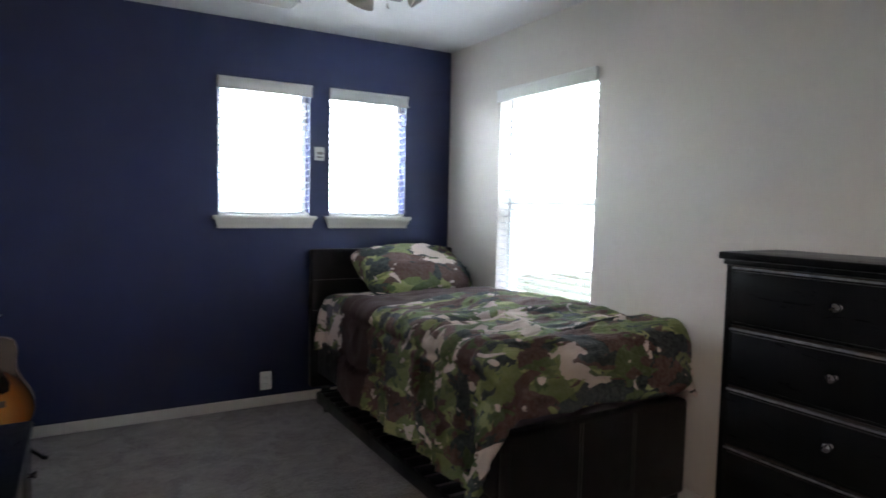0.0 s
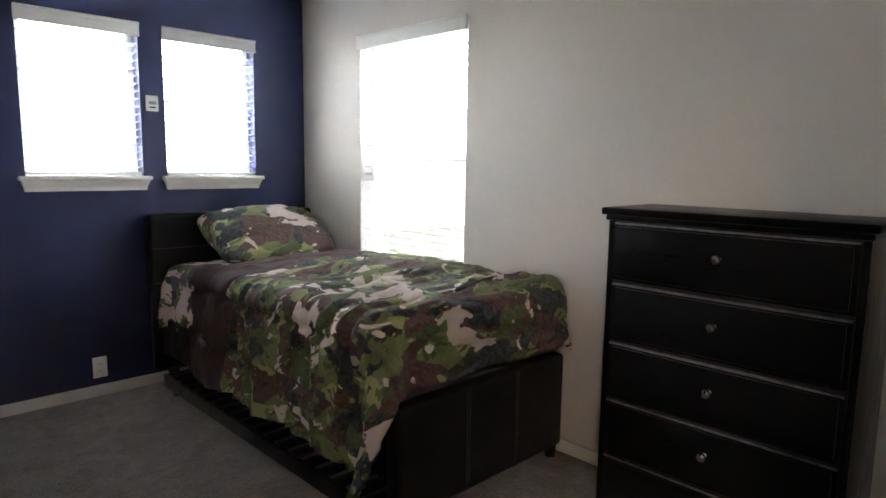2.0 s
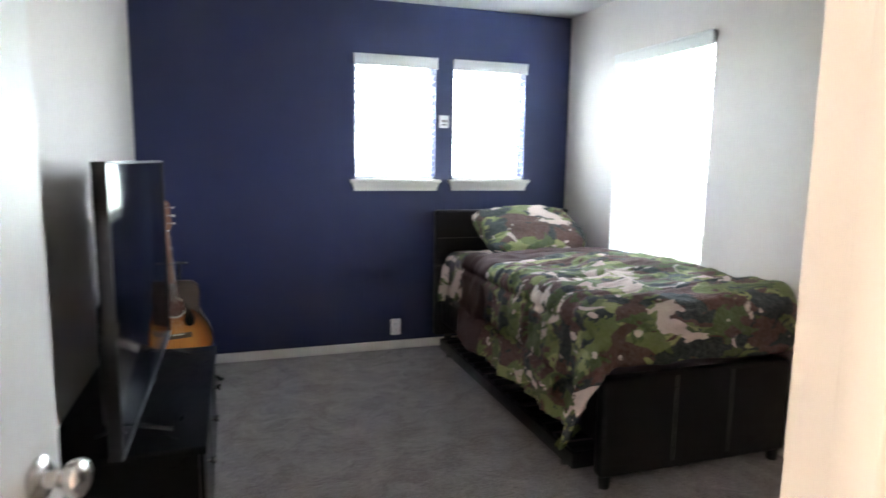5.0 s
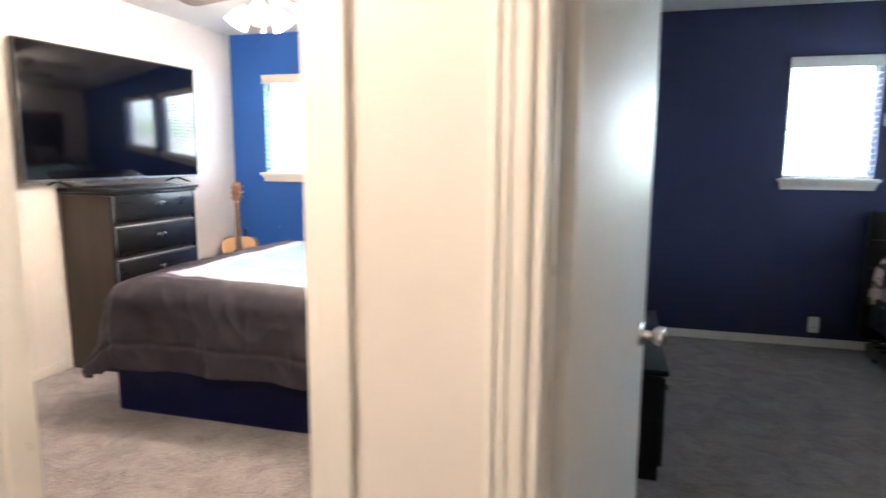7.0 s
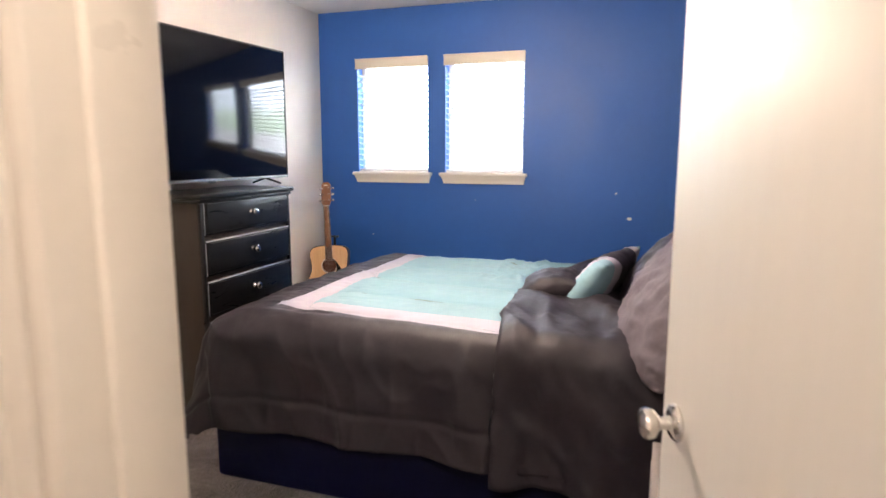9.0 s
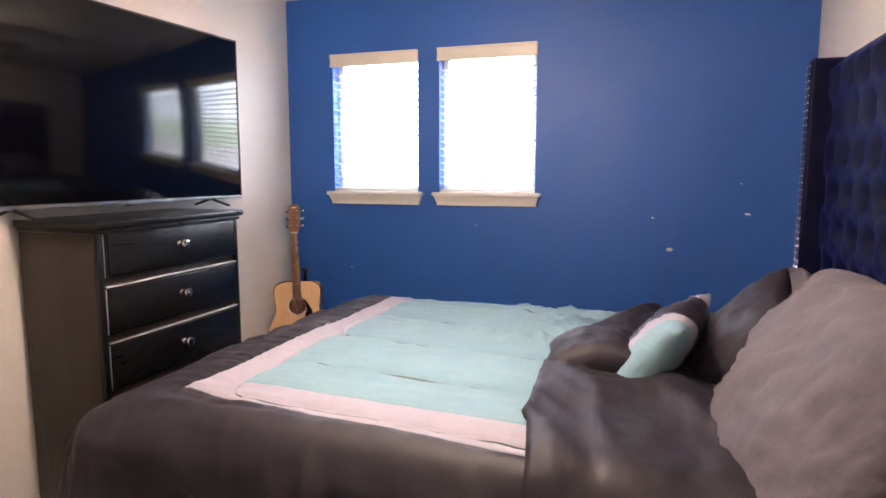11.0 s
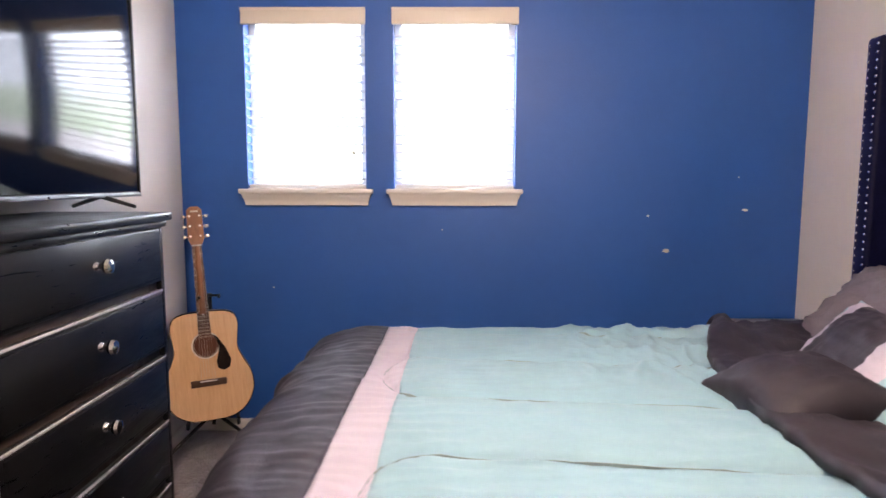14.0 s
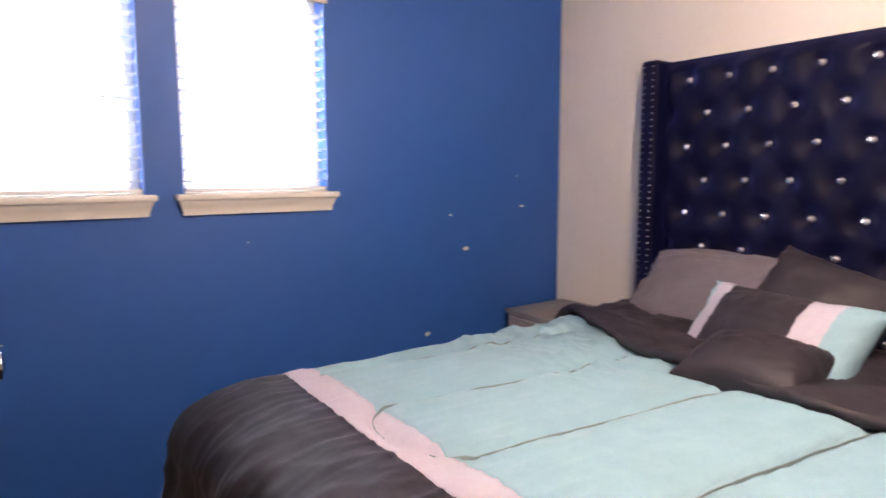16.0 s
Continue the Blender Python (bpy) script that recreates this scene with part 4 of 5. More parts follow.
def guitar(label, m, topmat, sidemat, headmat):
    """Built upright: face towards -y, tail at z = 0.10."""
    ob = thing("acoustic_guitar", label, "guitar")
    half = outline()
    ring = [(x, z) for x, z in half] + [(-x, z) for x, z in reversed(half[1:-1])]
    z0 = 0.075

    def slab(pts, ya, yb, k=1.0, c=(0, 0)):
        bm = bmesh.new()
        a = [bm.verts.new((c[0] + (x - c[0]) * k, ya, z0 + c[1] + (z - c[1]) * k)) for x, z in pts]
        b = [bm.verts.new((c[0] + (x - c[0]) * k, yb, z0 + c[1] + (z - c[1]) * k)) for x, z in pts]
        bm.faces.new(a)
        bm.faces.new(list(reversed(b)))
        for i in range(len(pts)):
            j = (i + 1) % len(pts)
            bm.faces.new((a[i], b[i], b[j], a[j]))
        bmesh.ops.recalc_face_normals(bm, faces=bm.faces)
        return bm
    part("body", slab(ring, 0.0, 0.105), sidemat, ob, "glossy wooden sides and back")
    part("binding", slab(ring, -0.004, 0.0, 1.004, (0, 0.25)), M_TORT, ob, "dark edge binding")
    part("soundboard", slab(ring, -0.0065, -0.004, 0.985, (0, 0.25)), topmat, ob, "lacquered soundboard")
    hz = z0 + 0.345
    # flat disc on the closed body; the hollow's shade is its dark red
    bm = bmesh.new()
    lathe(bm, [(0.0005, 0.0066), (0.050, 0.0066), (0.050, 0.0072), (0.0005, 0.0072)], "-Y", (0, 0, hz), 30)
    part("sound_hole", bm, M_HOLE, ob, "flat disc coloured as the shaded reddish hollow")
    for r in (0.0535, 0.060):
        bm = bmesh.new()
        lathe(bm, [(r - 0.0022, 0.0066), (r + 0.0022, 0.0066), (r + 0.0022, 0.0076), (r - 0.0022, 0.0076), (r - 0.0022, 0.0066)], "-Y", (0, 0, hz), 36)
        part("rosette", bm, M_CREAM if r > 0.055 else M_ROSE, ob)
    guard = [(0.03, 0.40), (0.055, 0.375), (0.085, 0.325), (0.105, 0.27), (0.098, 0.235), (0.070, 0.222), (0.045, 0.235), (0.040, 0.265), (0.050, 0.30), (0.056, 0.335), (0.045, 0.375)]
    part("pickguard", slab(guard, -0.0085, -0.0067), M_TORT, ob, "dark teardrop pickguard")
    bm = bmesh.new()
    box(bm, -0.078, 0.078, -0.014, -0.0067, z0 + 0.158, z0 + 0.190, 0.004)
    bridge = part("bridge", bm, M_ROSE, ob, "", True)
    bx("saddle", (-0.037, 0.037, -0.017, -0.014, z0 + 0.180, z0 + 0.184), M_WHITEPL, bridge, 0.0005)
    top = z0 + 0.805
    bm = bmesh.new()
    for a, b, wa, wb, ya, yb in ((z0 + 0.395, top, 0.0275, 0.0215, -0.014, -0.007),):
        v = [bm.verts.new(p) for p in ((-wa, ya, a), (wa, ya, a), (wb, ya, b), (-wb, ya, b), (-wa, yb, a), (wa, yb, a), (wb, yb, b), (-wb, yb, b))]
        for f in ((0, 1, 2, 3), (7, 6, 5, 4), (0, 4, 5, 1), (1, 5, 6, 2), (2, 6, 7, 3), (3, 7, 4, 0)):
            bm.faces.new([v[i] for i in f])
    part("fretboard", bm, M_ROSE, ob)
    bm = bmesh.new()
    tube(bm, (0, 0.002, z0 + 0.49), (0, 0.0, top), 0.024, 0.019, 16)
    part("neck", bm, M_MAHOG, ob, "", True)
    for i in range(1, 19):
        z = top - 0.65 * (1 - 2 ** (-i / 12))
        w = 0.0215 + 0.006 * (top - z) / 0.445
        bm = bmesh.new()
        box(bm, -w, w, -0.0152, -0.014, z - 0.0008, z + 0.0008)
        part("fret", bm, M_STRING, ob)
    for i in (3, 5, 7, 9, 12):
        z = top - 0.65 * (1 - 2 ** (-(i - 0.5) / 12))
        bm = bmesh.new()
        box(bm, -0.004, 0.004, -0.0146, -0.0139, z - 0.004, z + 0.004)
        part("inlay", bm, M_WHITEPL, ob)
    bx("nut", (-0.0215, 0.0215, -0.0165, -0.006, top, top + 0.005), M_WHITEPL, ob, 0.0005)
    hp = [(-0.024, 0.0), (-0.036, 0.030), (-0.034, 0.165), (-0.018, 0.182), (0.018, 0.182), (0.034, 0.165), (0.036, 0.030), (0.024, 0.0)]
    bm = bmesh.new()
    a = [bm.verts.new((x, -0.010 + 0.17 * z, top + 0.005 + z)) for x, z in hp]
    b = [bm.verts.new((x, 0.006 + 0.17 * z, top + 0.005 + z)) for x, z in hp]
    bm.faces.new(a)
    bm.faces.new(list(reversed(b)))
    for i in range(len(hp)):
        j = (i + 1) % len(hp)
        bm.faces.new((a[i], b[i], b[j], a[j]))
    bmesh.ops.recalc_face_normals(bm, faces=bm.faces)
    head = part("headstock", bm, headmat, ob, "headstock with chrome tuners")
    bx("maker_mark", (-0.016, 0.016, 0.0135, 0.016, top + 0.160, top + 0.167), M_CREAM, head, 0)
    for s in (-1, 1):
        for k in range(3):
            z = top + 0.045 + 0.048 * k
            y = -0.010 + 0.17 * (z - top)
            bm = bmesh.new()
            tube(bm, (s * 0.022, y - 0.012, z), (s * 0.022, y + 0.002, z), 0.005, seg=10)
            tube(bm, (s * 0.030, y + 0.022, z), (s * 0.050, y + 0.022, z), 0.003, seg=8)
            box(bm, s * 0.050 - 0.010, s * 0.050 + 0.010, y + 0.017, y + 0.027, z - 0.008, z + 0.008, 0.004)
            part("tuner", bm, M_NICKEL, head, "", True)
    for k in range(6):
        q = (k - 2.5) / 2.5
        bm = bmesh.new()
        tube(bm, (q * 0.030, -0.0175, z0 + 0.182), (q * 0.018, -0.0170, top + 0.003), 0.0006, seg=5, caps=False)
        part("string", bm, M_STRING, ob)
    ob.matrix_world = m
    return ob


def guitar_stand(m):
    ob = thing("guitar_stand", "folding black tubular guitar stand holding the guitar", "guitar stand", "guitar stands")
    bm = bmesh.new()
    tube(bm, (0, 0.155, 0.10), (0, 0.155, 0.74), 0.010, seg=12)
    part("upright", bm, M_BLACKMETAL, ob, "", True)
    for a in (90, 215, 325):
        bm = bmesh.new()
        c, s = math.cos(radians(a)), math.sin(radians(a))
        tube(bm, (0, 0.155, 0.16), (0.26 * c, 0.155 + 0.26 * s, 0.010), 0.009, seg=10)
        leg = part("leg", bm, M_BLACKMETAL, ob, "", True)
        bm = bmesh.new()
        tube(bm, (0.25 * c, 0.155 + 0.25 * s, 0.014), (0.275 * c, 0.155 + 0.275 * s, 0.011), 0.011, seg=10)
        part("rubber_foot", bm, M_PLASTIC, leg, "", True)
    for s in (-1, 1):
        bm = bmesh.new()
        tube(bm, (0, 0.155, 0.19), (s * 0.11, 0.12, 0.146), 0.007, seg=10)
        tube(bm, (s * 0.11, 0.12, 0.146), (s * 0.11, -0.02, 0.146), 0.008, seg=10)
        tube(bm, (s * 0.11, -0.02, 0.146), (s * 0.11, -0.03, 0.175), 0.008, seg=10)
        part("cradle_arm", bm, M_BLACKMETAL, ob, "", True)
        bm = bmesh.new()
        tube(bm, (0, 0.155, 0.73), (s * 0.042, 0.06, 0.74), 0.006, seg=8)
        tube(bm, (s * 0.042, 0.06, 0.74), (s * 0.042, -0.0, 0.74), 0.007, seg=8)
        part("neck_fork", bm, M_BLACKMETAL, ob, "", True)
    ob.matrix_world = m


G2 = pose(-4.035, 3.585, 0, 0, 0, 20)
guitar("natural spruce acoustic guitar on a stand in the corner", G2 @ pose(0, 0.0, 0.10, -9, -3, 0), M_SPRUCE, M_MAHOG, M_MAHOG)
guitar_stand(G2 @ pose(0, 0.02, 0, -3, 0, 0))
G1 = pose(-0.850, 3.50, 0, 0, 0, 4)
guitar("sunburst acoustic guitar on a stand by the navy wall", G1 @ pose(0, 0.0, 0.06, -8, -4, 0), M_BURST, M_MAHOG, M_MAHOG)
guitar_stand(G1 @ pose(0, 0.02, 0, -3, 0, 0))


# ---- second bedroom: large bed ----
QX0, QX1, QY0, QY1 = -3.44, -1.33, 1.50, 3.14
big = thing("queen_bed", "navy velvet queen bed with tall crystal-tufted winged headboard", "bed")
bm = bmesh.new()
box(bm, QX0, QX1, QY0, QY1, 0.0, 0.36, 0.02, 3)
part("base", bm, M_VELVET, big, "navy velvet upholstered base", True)
HY0, HY1, HTOP = 1.395, 3.245, 1.80
bm = bmesh.new()
box(bm, -1.285, E2 - 0.015, HY0 + 0.04, HY1 - 0.04, 0.05, HTOP, 0.012, 3)
part("headboard", bm, M_VELVET, big, "navy velvet headboard frame", True)
TY, TZ, PY, PZ = 3.058, 1.703, 0.180, 0.1435


def tuft_height(y, z):
    row = (TZ - z) / PZ
    near = 1.0
    for k in (math.floor(row), math.floor(row) + 1):
        c = (TY - y) / PY - (0.5 if k % 2 else 0.0)
        near = min(near, math.hypot((c - round(c)) * PY, (row - k) * PZ))
    p, q = (y - TY) / PY + (z - TZ) / (2 * PZ), (y - TY) / PY - (z - TZ) / (2 * PZ)
    fold = (abs(math.sin(math.pi * p)) * abs(math.sin(math.pi * q))) ** 0.5
    h = 0.044 * (1 - math.exp(-(near / 0.042) ** 2)) * (0.8 + 0.2 * fold) + 0.006 * noise.noise((y * 9, z * 9, 3.0))
    e = min(y - HY0 - 0.055, HY1 - 0.055 - y, HTOP - 0.01 - z)
    return h * min(max(e / 0.05, 0), 1) + 0.01 * min(max(e / 0.01, 0), 1)


ny, nz = 190, 130
verts = []
for i in range(ny + 1):
    y = HY0 + 0.055 + (HY1 - HY0 - 0.11) * i / ny
    for j in range(nz + 1):
        z = 0.50 + (HTOP - 0.005 - 0.50) * j / nz
        verts.append((-1.286 - tuft_height(y, z), y, z))
faces = [(i * (nz + 1) + j, i * (nz + 1) + j + 1, (i + 1) * (nz + 1) + j + 1, (i + 1) * (nz + 1) + j) for i in range(ny) for j in range(nz)]
me = bpy.data.meshes.new("tufted_panel")
me.from_pydata(verts, [], faces)
me.materials.append(M_VELVET)
me.shade_smooth()
tuft = new("tufted_panel", me)
tuft.parent = big
tagged(tuft, "diamond-tufted navy velvet panel")
bm = bmesh.new()
lathe(bm, [(0.0005, 0.012), (0.009, 0.010), (0.016, 0.004), (0.017, 0.0), (0.014, -0.012)], "-X", (0, 0, 0), 8)
first = None
for r in range(8):
    z = TZ - r * PZ
    for c in range(-1, 12):
        y = TY - c * PY - (PY / 2 if r % 2 else 0)
        if HY0 + 0.10 < y < HY1 - 0.10 and z > 0.6:
            if first is None:
                first = part("crystal_button", bm, M_CRYSTAL, tuft, "faceted crystal button")
            else:
                o = new("crystal_button", first.data)
                o.parent = tuft
            (first if r == 0 and y == TY else o).location = (-1.306, y, z)
bm = bmesh.new()
lathe(bm, [(0.0003, 0.004), (0.0035, 0.003), (0.0052, 0.0), (0.0052, -0.004)], "-X", (0, 0, 0), 8)
nail = None
for ya, yb in ((HY0, HY0 + 0.088), (HY1 - 0.088, HY1)):
    bw = bmesh.new()
    box(bw, -1.400, E2 - 0.015, ya, yb, 0.05, HTOP, 0.016, 3)
    wing = part("wing", bw, M_VELVET, big, "velvet side wing edged with silver nailheads", True)
    for k in range(42):
        for yy in (ya + 0.020, yb - 0.020):
            if nail is None:
                nail = part("nailhead", bm, M_CRYSTAL, wing)
                o = nail
            else:
                o = new("nailhead", nail.data)
                o.parent = wing
            o.location = (-1.4015, yy, HTOP - 0.03 - k * 0.029)
bm = bmesh.new()
box(bm, QX0 + 0.06, QX1 - 0.02, QY0 + 0.03, QY1 - 0.03, 0.36, 0.675, 0.06, 3)
tagged(part("mattress", bm, M_GREYCOT, None, "", True), "thick mattress under the charcoal and aqua bedding", "mattress")


def band_edges(u, v):
    """Where lilac begins and aqua begins, on the foot side and on the near side."""
    foot = -3.207 + 0.025 * (v - 1.85)
    side = 1.655 - 0.10 * (u + 3.2)
    return foot, foot + 0.103, side, side + 0.122 + 0.03 * (u + 3.2)


def duvet_zone(u, v):
    pu, tu, pv, tv = band_edges(u, v)
    if u < pu or v < pv:
        return 0
    if u < tu or v < tv:
        return 1
    return 2


def duvet_snap(u, v, reach=0.0052):
    """Draws the cloth's grid onto the straight joins between its panels."""
    pu, tu, pv, tv = band_edges(u, v)
    for edge in (pu, tu):
        if abs(u - edge) < reach and v > pv - 0.02:
            u = edge
    for edge in (pv, tv):
        if abs(v - edge) < reach and u > pu - 0.02:
            v = edge
    return u, v


def quilt_distance(u, v):
    """Distance to the nearest quilting seam: long wavy lines joined in pairs by round turns at the foot."""
    v = v + 0.08 * (u + 2.2) + 0.012 * math.sin(4.2 * u + 2.0 * v) + 0.006 * noise.noise((u * 4, v * 2, 40.0))
    best = abs(v - 2.965) if u > -3.10 else 1.0
    for va, vb, turn in ((1.610, 1.945, -3.02), (2.290, 2.630, -3.040)):
        if u > turn:
            d = min(abs(v - va), abs(v - vb))
        else:
            d = abs(math.hypot((u - turn) / 0.105, (v - (va + vb) / 2) / ((vb - va) / 2)) - 1) * 0.115
        best = min(best, d)
    return best


def ramp01(x, a, b):
    k = min(max((x - a) / (b - a), 0.0), 1.0)
    return k * k * (3 - 2 * k)


def duvet_relief(u, v):
    pu, tu, pv, tv = band_edges(u, v)
    h = 0.010 + creases(u, v, 0.006, 1.8, 2.4, 11.0)
    flat_top = ramp01(v, 1.46, 1.60) * ramp01(u, -3.38, -3.26)
    d = quilt_distance(u, v)
    g = 0.019 * (1 - math.exp(-d / 0.045)) - 0.010 * seam(d, 0.010)
    g += ridges(u, v, 0.006, 2.6, 21, 16.0) * math.exp(-((u - tu - 0.02) / 0.24) ** 2)
    g += ridges(u, v, 0.0045, 3.0, 13, 17.0) * (0.35 + seam(d, 0.06)) + creases(u, v, 0.0025, 9, 14, 12.0)
    g += (ridges(u, v, 0.020, 9, 4, 15.0) - 0.006) * ramp01(u, -2.75, -2.35) * ramp01(v, 2.35, 2.65)
    h += flat_top * g
    hang = 1 - flat_top
    h += hang * (creases(u, v, 0.012, 5, 4, 14.0) + ridges(u + 0.3 * v, v, 0.014, 4, 2.2, 18.0) - 0.010 * seam(abs(v - 1.22), 0.010))
    h += ridges(u, v, 0.004, 2.2, 16, 19.0) * ramp01(-u, -pu - 0.02, -pu + 0.04) * ramp01(v, 1.55, 1.7)
    return h


drape("comforter", (QX0 + 0.00, -1.95, QY0 - 0.025, QY1 + 0.01), 0.712, (0.44, 0, 0.43, 0.42), [M_CHAR, M_PINK, M_TEAL], duvet_zone, duvet_relief,
      None, "charcoal, lilac and aqua panelled comforter with wavy quilting", step=0.0095, r=0.105, fold=0.018, flare=0.20, thick=0.02, low=0.2, reach=0.52,
      panels=("charcoal_border", "lilac_band", "aqua_panel"), snap=duvet_snap, slope=0.12)
queen_comforter = bpy.data.objects["comforter.001"]
queen_comforter["category"] = "comforter"


def quilting_shade(line):
    """A thin dark strip along a quilting seam, coloured as the groove's shade."""
    bm = bmesh.new()
    rows = []
    for k, (u, v) in enumerate(line):
        a, b = line[max(k - 1, 0)], line[min(k + 1, len(line) - 1)]
        side = Vector((a[1] - b[1], b[0] - a[0], 0)).normalized() * 0.0018
        c = Vector((u, v, 0.710 + max(duvet_relief(u, v - 0.006), duvet_relief(u, v), duvet_relief(u, v + 0.006))))
        rows.append([bm.verts.new(p) for p in (c - side - Vector((0, 0, 0.004)), c - side * 0.6 + Vector((0, 0, 0.0045)), c + side * 0.6 + Vector((0, 0, 0.0045)), c + side - Vector((0, 0, 0.004)))])
    for p, q in zip(rows, rows[1:]):
        for k in range(3):
            bm.faces.new((p[k], p[k + 1], q[k + 1], q[k]))
    bmesh.ops.recalc_face_normals(bm, faces=bm.faces)
    part("quilting_shade", bm, M_SEAM_SHADE, queen_comforter, "dark strip coloured as the seam's shade", True)


def unwaved(u, v):
    return (u, v - 0.08 * (u + 2.2) - 0.012 * math.sin(4.2 * u + 2.0 * v) - 0.006 * noise.noise((u * 4, v * 2, 40.0)))


quilting_shade([unwaved(-3.08 + 0.02 * k, 2.965) for k in range(44)])
for va, vb, turn in ((1.610, 1.945, -3.02), (2.290, 2.630, -3.040)):
    run = [(-2.18 - 0.02 * k, va) for k in range(int((-2.18 - turn) / 0.02))]
    arc = [(turn - 0.105 * math.sin(math.pi * k / 16), (va + vb) / 2 - (vb - va) / 2 * math.cos(math.pi * k / 16)) for k in range(17)]
    quilting_shade([unwaved(*p) for p in run + arc + [(u, vb) for u, v in reversed(run)]])


def turned_relief(u, v):
    h = 0.015 + creases(u, v, 0.020, 3.5, 2.5, 21.0) + creases(u, v, 0.010, 11, 4, 22.0) + ridges(u + 0.5 * v, v - 0.3 * u, 0.022, 4.5, 2.0, 23.0)
    h += 0.016 * math.exp(-((u + 2.15) / 0.05) ** 2)
    return h


drape("turned_back_comforter", (-2.215, -1.60, QY0 - 0.045, QY1 + 0.04), 0.738, (0.0, 0.0, 0.50, 0.45), [M_CHAR], lambda u, v: 0, turned_relief,
      None, "charcoal comforter end turned back below the pillows, creased", step=0.016, r=0.10, fold=0.028, flare=0.1, thick=0.03, low=0.2,
      warp=lambda u, v: (-0.055 + (0.33 if v > 2.15 else 0.17) * (min(max(v, 1.5), 3.1) - 2.15) ** 2) * max(-1.65 - u, 0) / 0.565)
bpy.data.objects["turned_back_comforter"]["category"] = "comforter"
drape("bed_sheet", (-1.75, -1.40, QY0 + 0.0, QY1 + 0.0), 0.688, (0.0, 0.0, 0.35, 0.35), [M_GREYCOT], lambda u, v: 0,
      lambda u, v: creases(u, v, 0.01, 6, 4, 31.0), None, "grey cotton sheet at the head of the bed", r=0.06, thick=0.006)
bpy.data.objects["bed_sheet.001"]["category"] = "bed sheet"

pillow("grey_pillow", 0.80, 0.56, 0.32, pose(-1.575, 1.74, 0.875, 57, 0, -82), [M_GREYCOT], None,
       "large grey cotton pillow slumped against the headboard", group="grey pillows", seed=1.0, wrinkle=0.013, sag=0.05, corner=0.08, n=56)
pillow("grey_pillow", 0.78, 0.48, 0.24, pose(-1.55, 2.72, 0.805, 44, 0, -90), [M_GREYCOT], None,
       "grey cotton pillow with gathered folds against the headboard", group="grey pillows", seed=2.0, wrinkle=0.017, sag=0.04, corner=0.10, n=48)
pillow("charcoal_cushion", 0.42, 0.40, 0.17, pose(-1.70, 2.32, 0.845, 52, 14, -96), [M_CHAR], None,
       "square charcoal cushion tipped between the pillows", seed=4.0, pinch=0.06, wrinkle=0.006)


def stripes(a, b):
    return 2 if a < 0.16 or a > 0.74 else (1 if a < 0.29 or a > 0.61 else 0)


pillow("striped_cushion", 0.58, 0.35, 0.18, pose(-1.93, 2.34, 0.788, 52, 0, -101), [M_CHAR, M_PINK, M_TEAL], stripes,
       "small cushion striped in aqua, lilac and charcoal", seed=5.0, pinch=0.08, n=60, wrinkle=0.006)
pillow("dark_cushion", 0.35, 0.29, 0.17, pose(-2.14, 2.27, 0.766, 12, 0, -84), [M_CHAR], None,
       "small dark satin cushion lying on the comforter", seed=6.0, pinch=0.10, wrinkle=0.005)


def nightstand(y0, y1, label):
    ob = thing("nightstand", label, "nightstand", "nightstands")
    x0, x1 = -1.675, E2 - 0.02
    bx("carcass", (x0 + 0.012, x1, y0 + 0.012, y1 - 0.012, 0.0, 0.580), M_GREYWOOD, ob, 0.003)
    bx("top", (x0, x1, y0, y1, 0.580, 0.604), M_GREYWOOD, ob, 0.004)
    for za, zb in ((0.06, 0.30), (0.315, 0.565)):
        d = bx("drawer", (x0 - 0.002, x0 + 0.012, y0 + 0.03, y1 - 0.03, za, zb), M_GREYWOOD, ob, 0.003)
        bm = bmesh.new()
        lathe(bm, [(0.0005, 0), (0.008, 0), (0.006, 0.012), (0.013, 0.02), (0.0005, 0.026)], "-X", (x0 - 0.002, (y0 + y1) / 2, (za + zb) / 2), 14)
        part("knob", bm, M_NICKEL, d, "", True)


nightstand(3.40, 3.84, "grey painted nightstand between bed and blue wall")
nightstand(0.72, 1.14, "grey painted nightstand standing near the bedroom door")


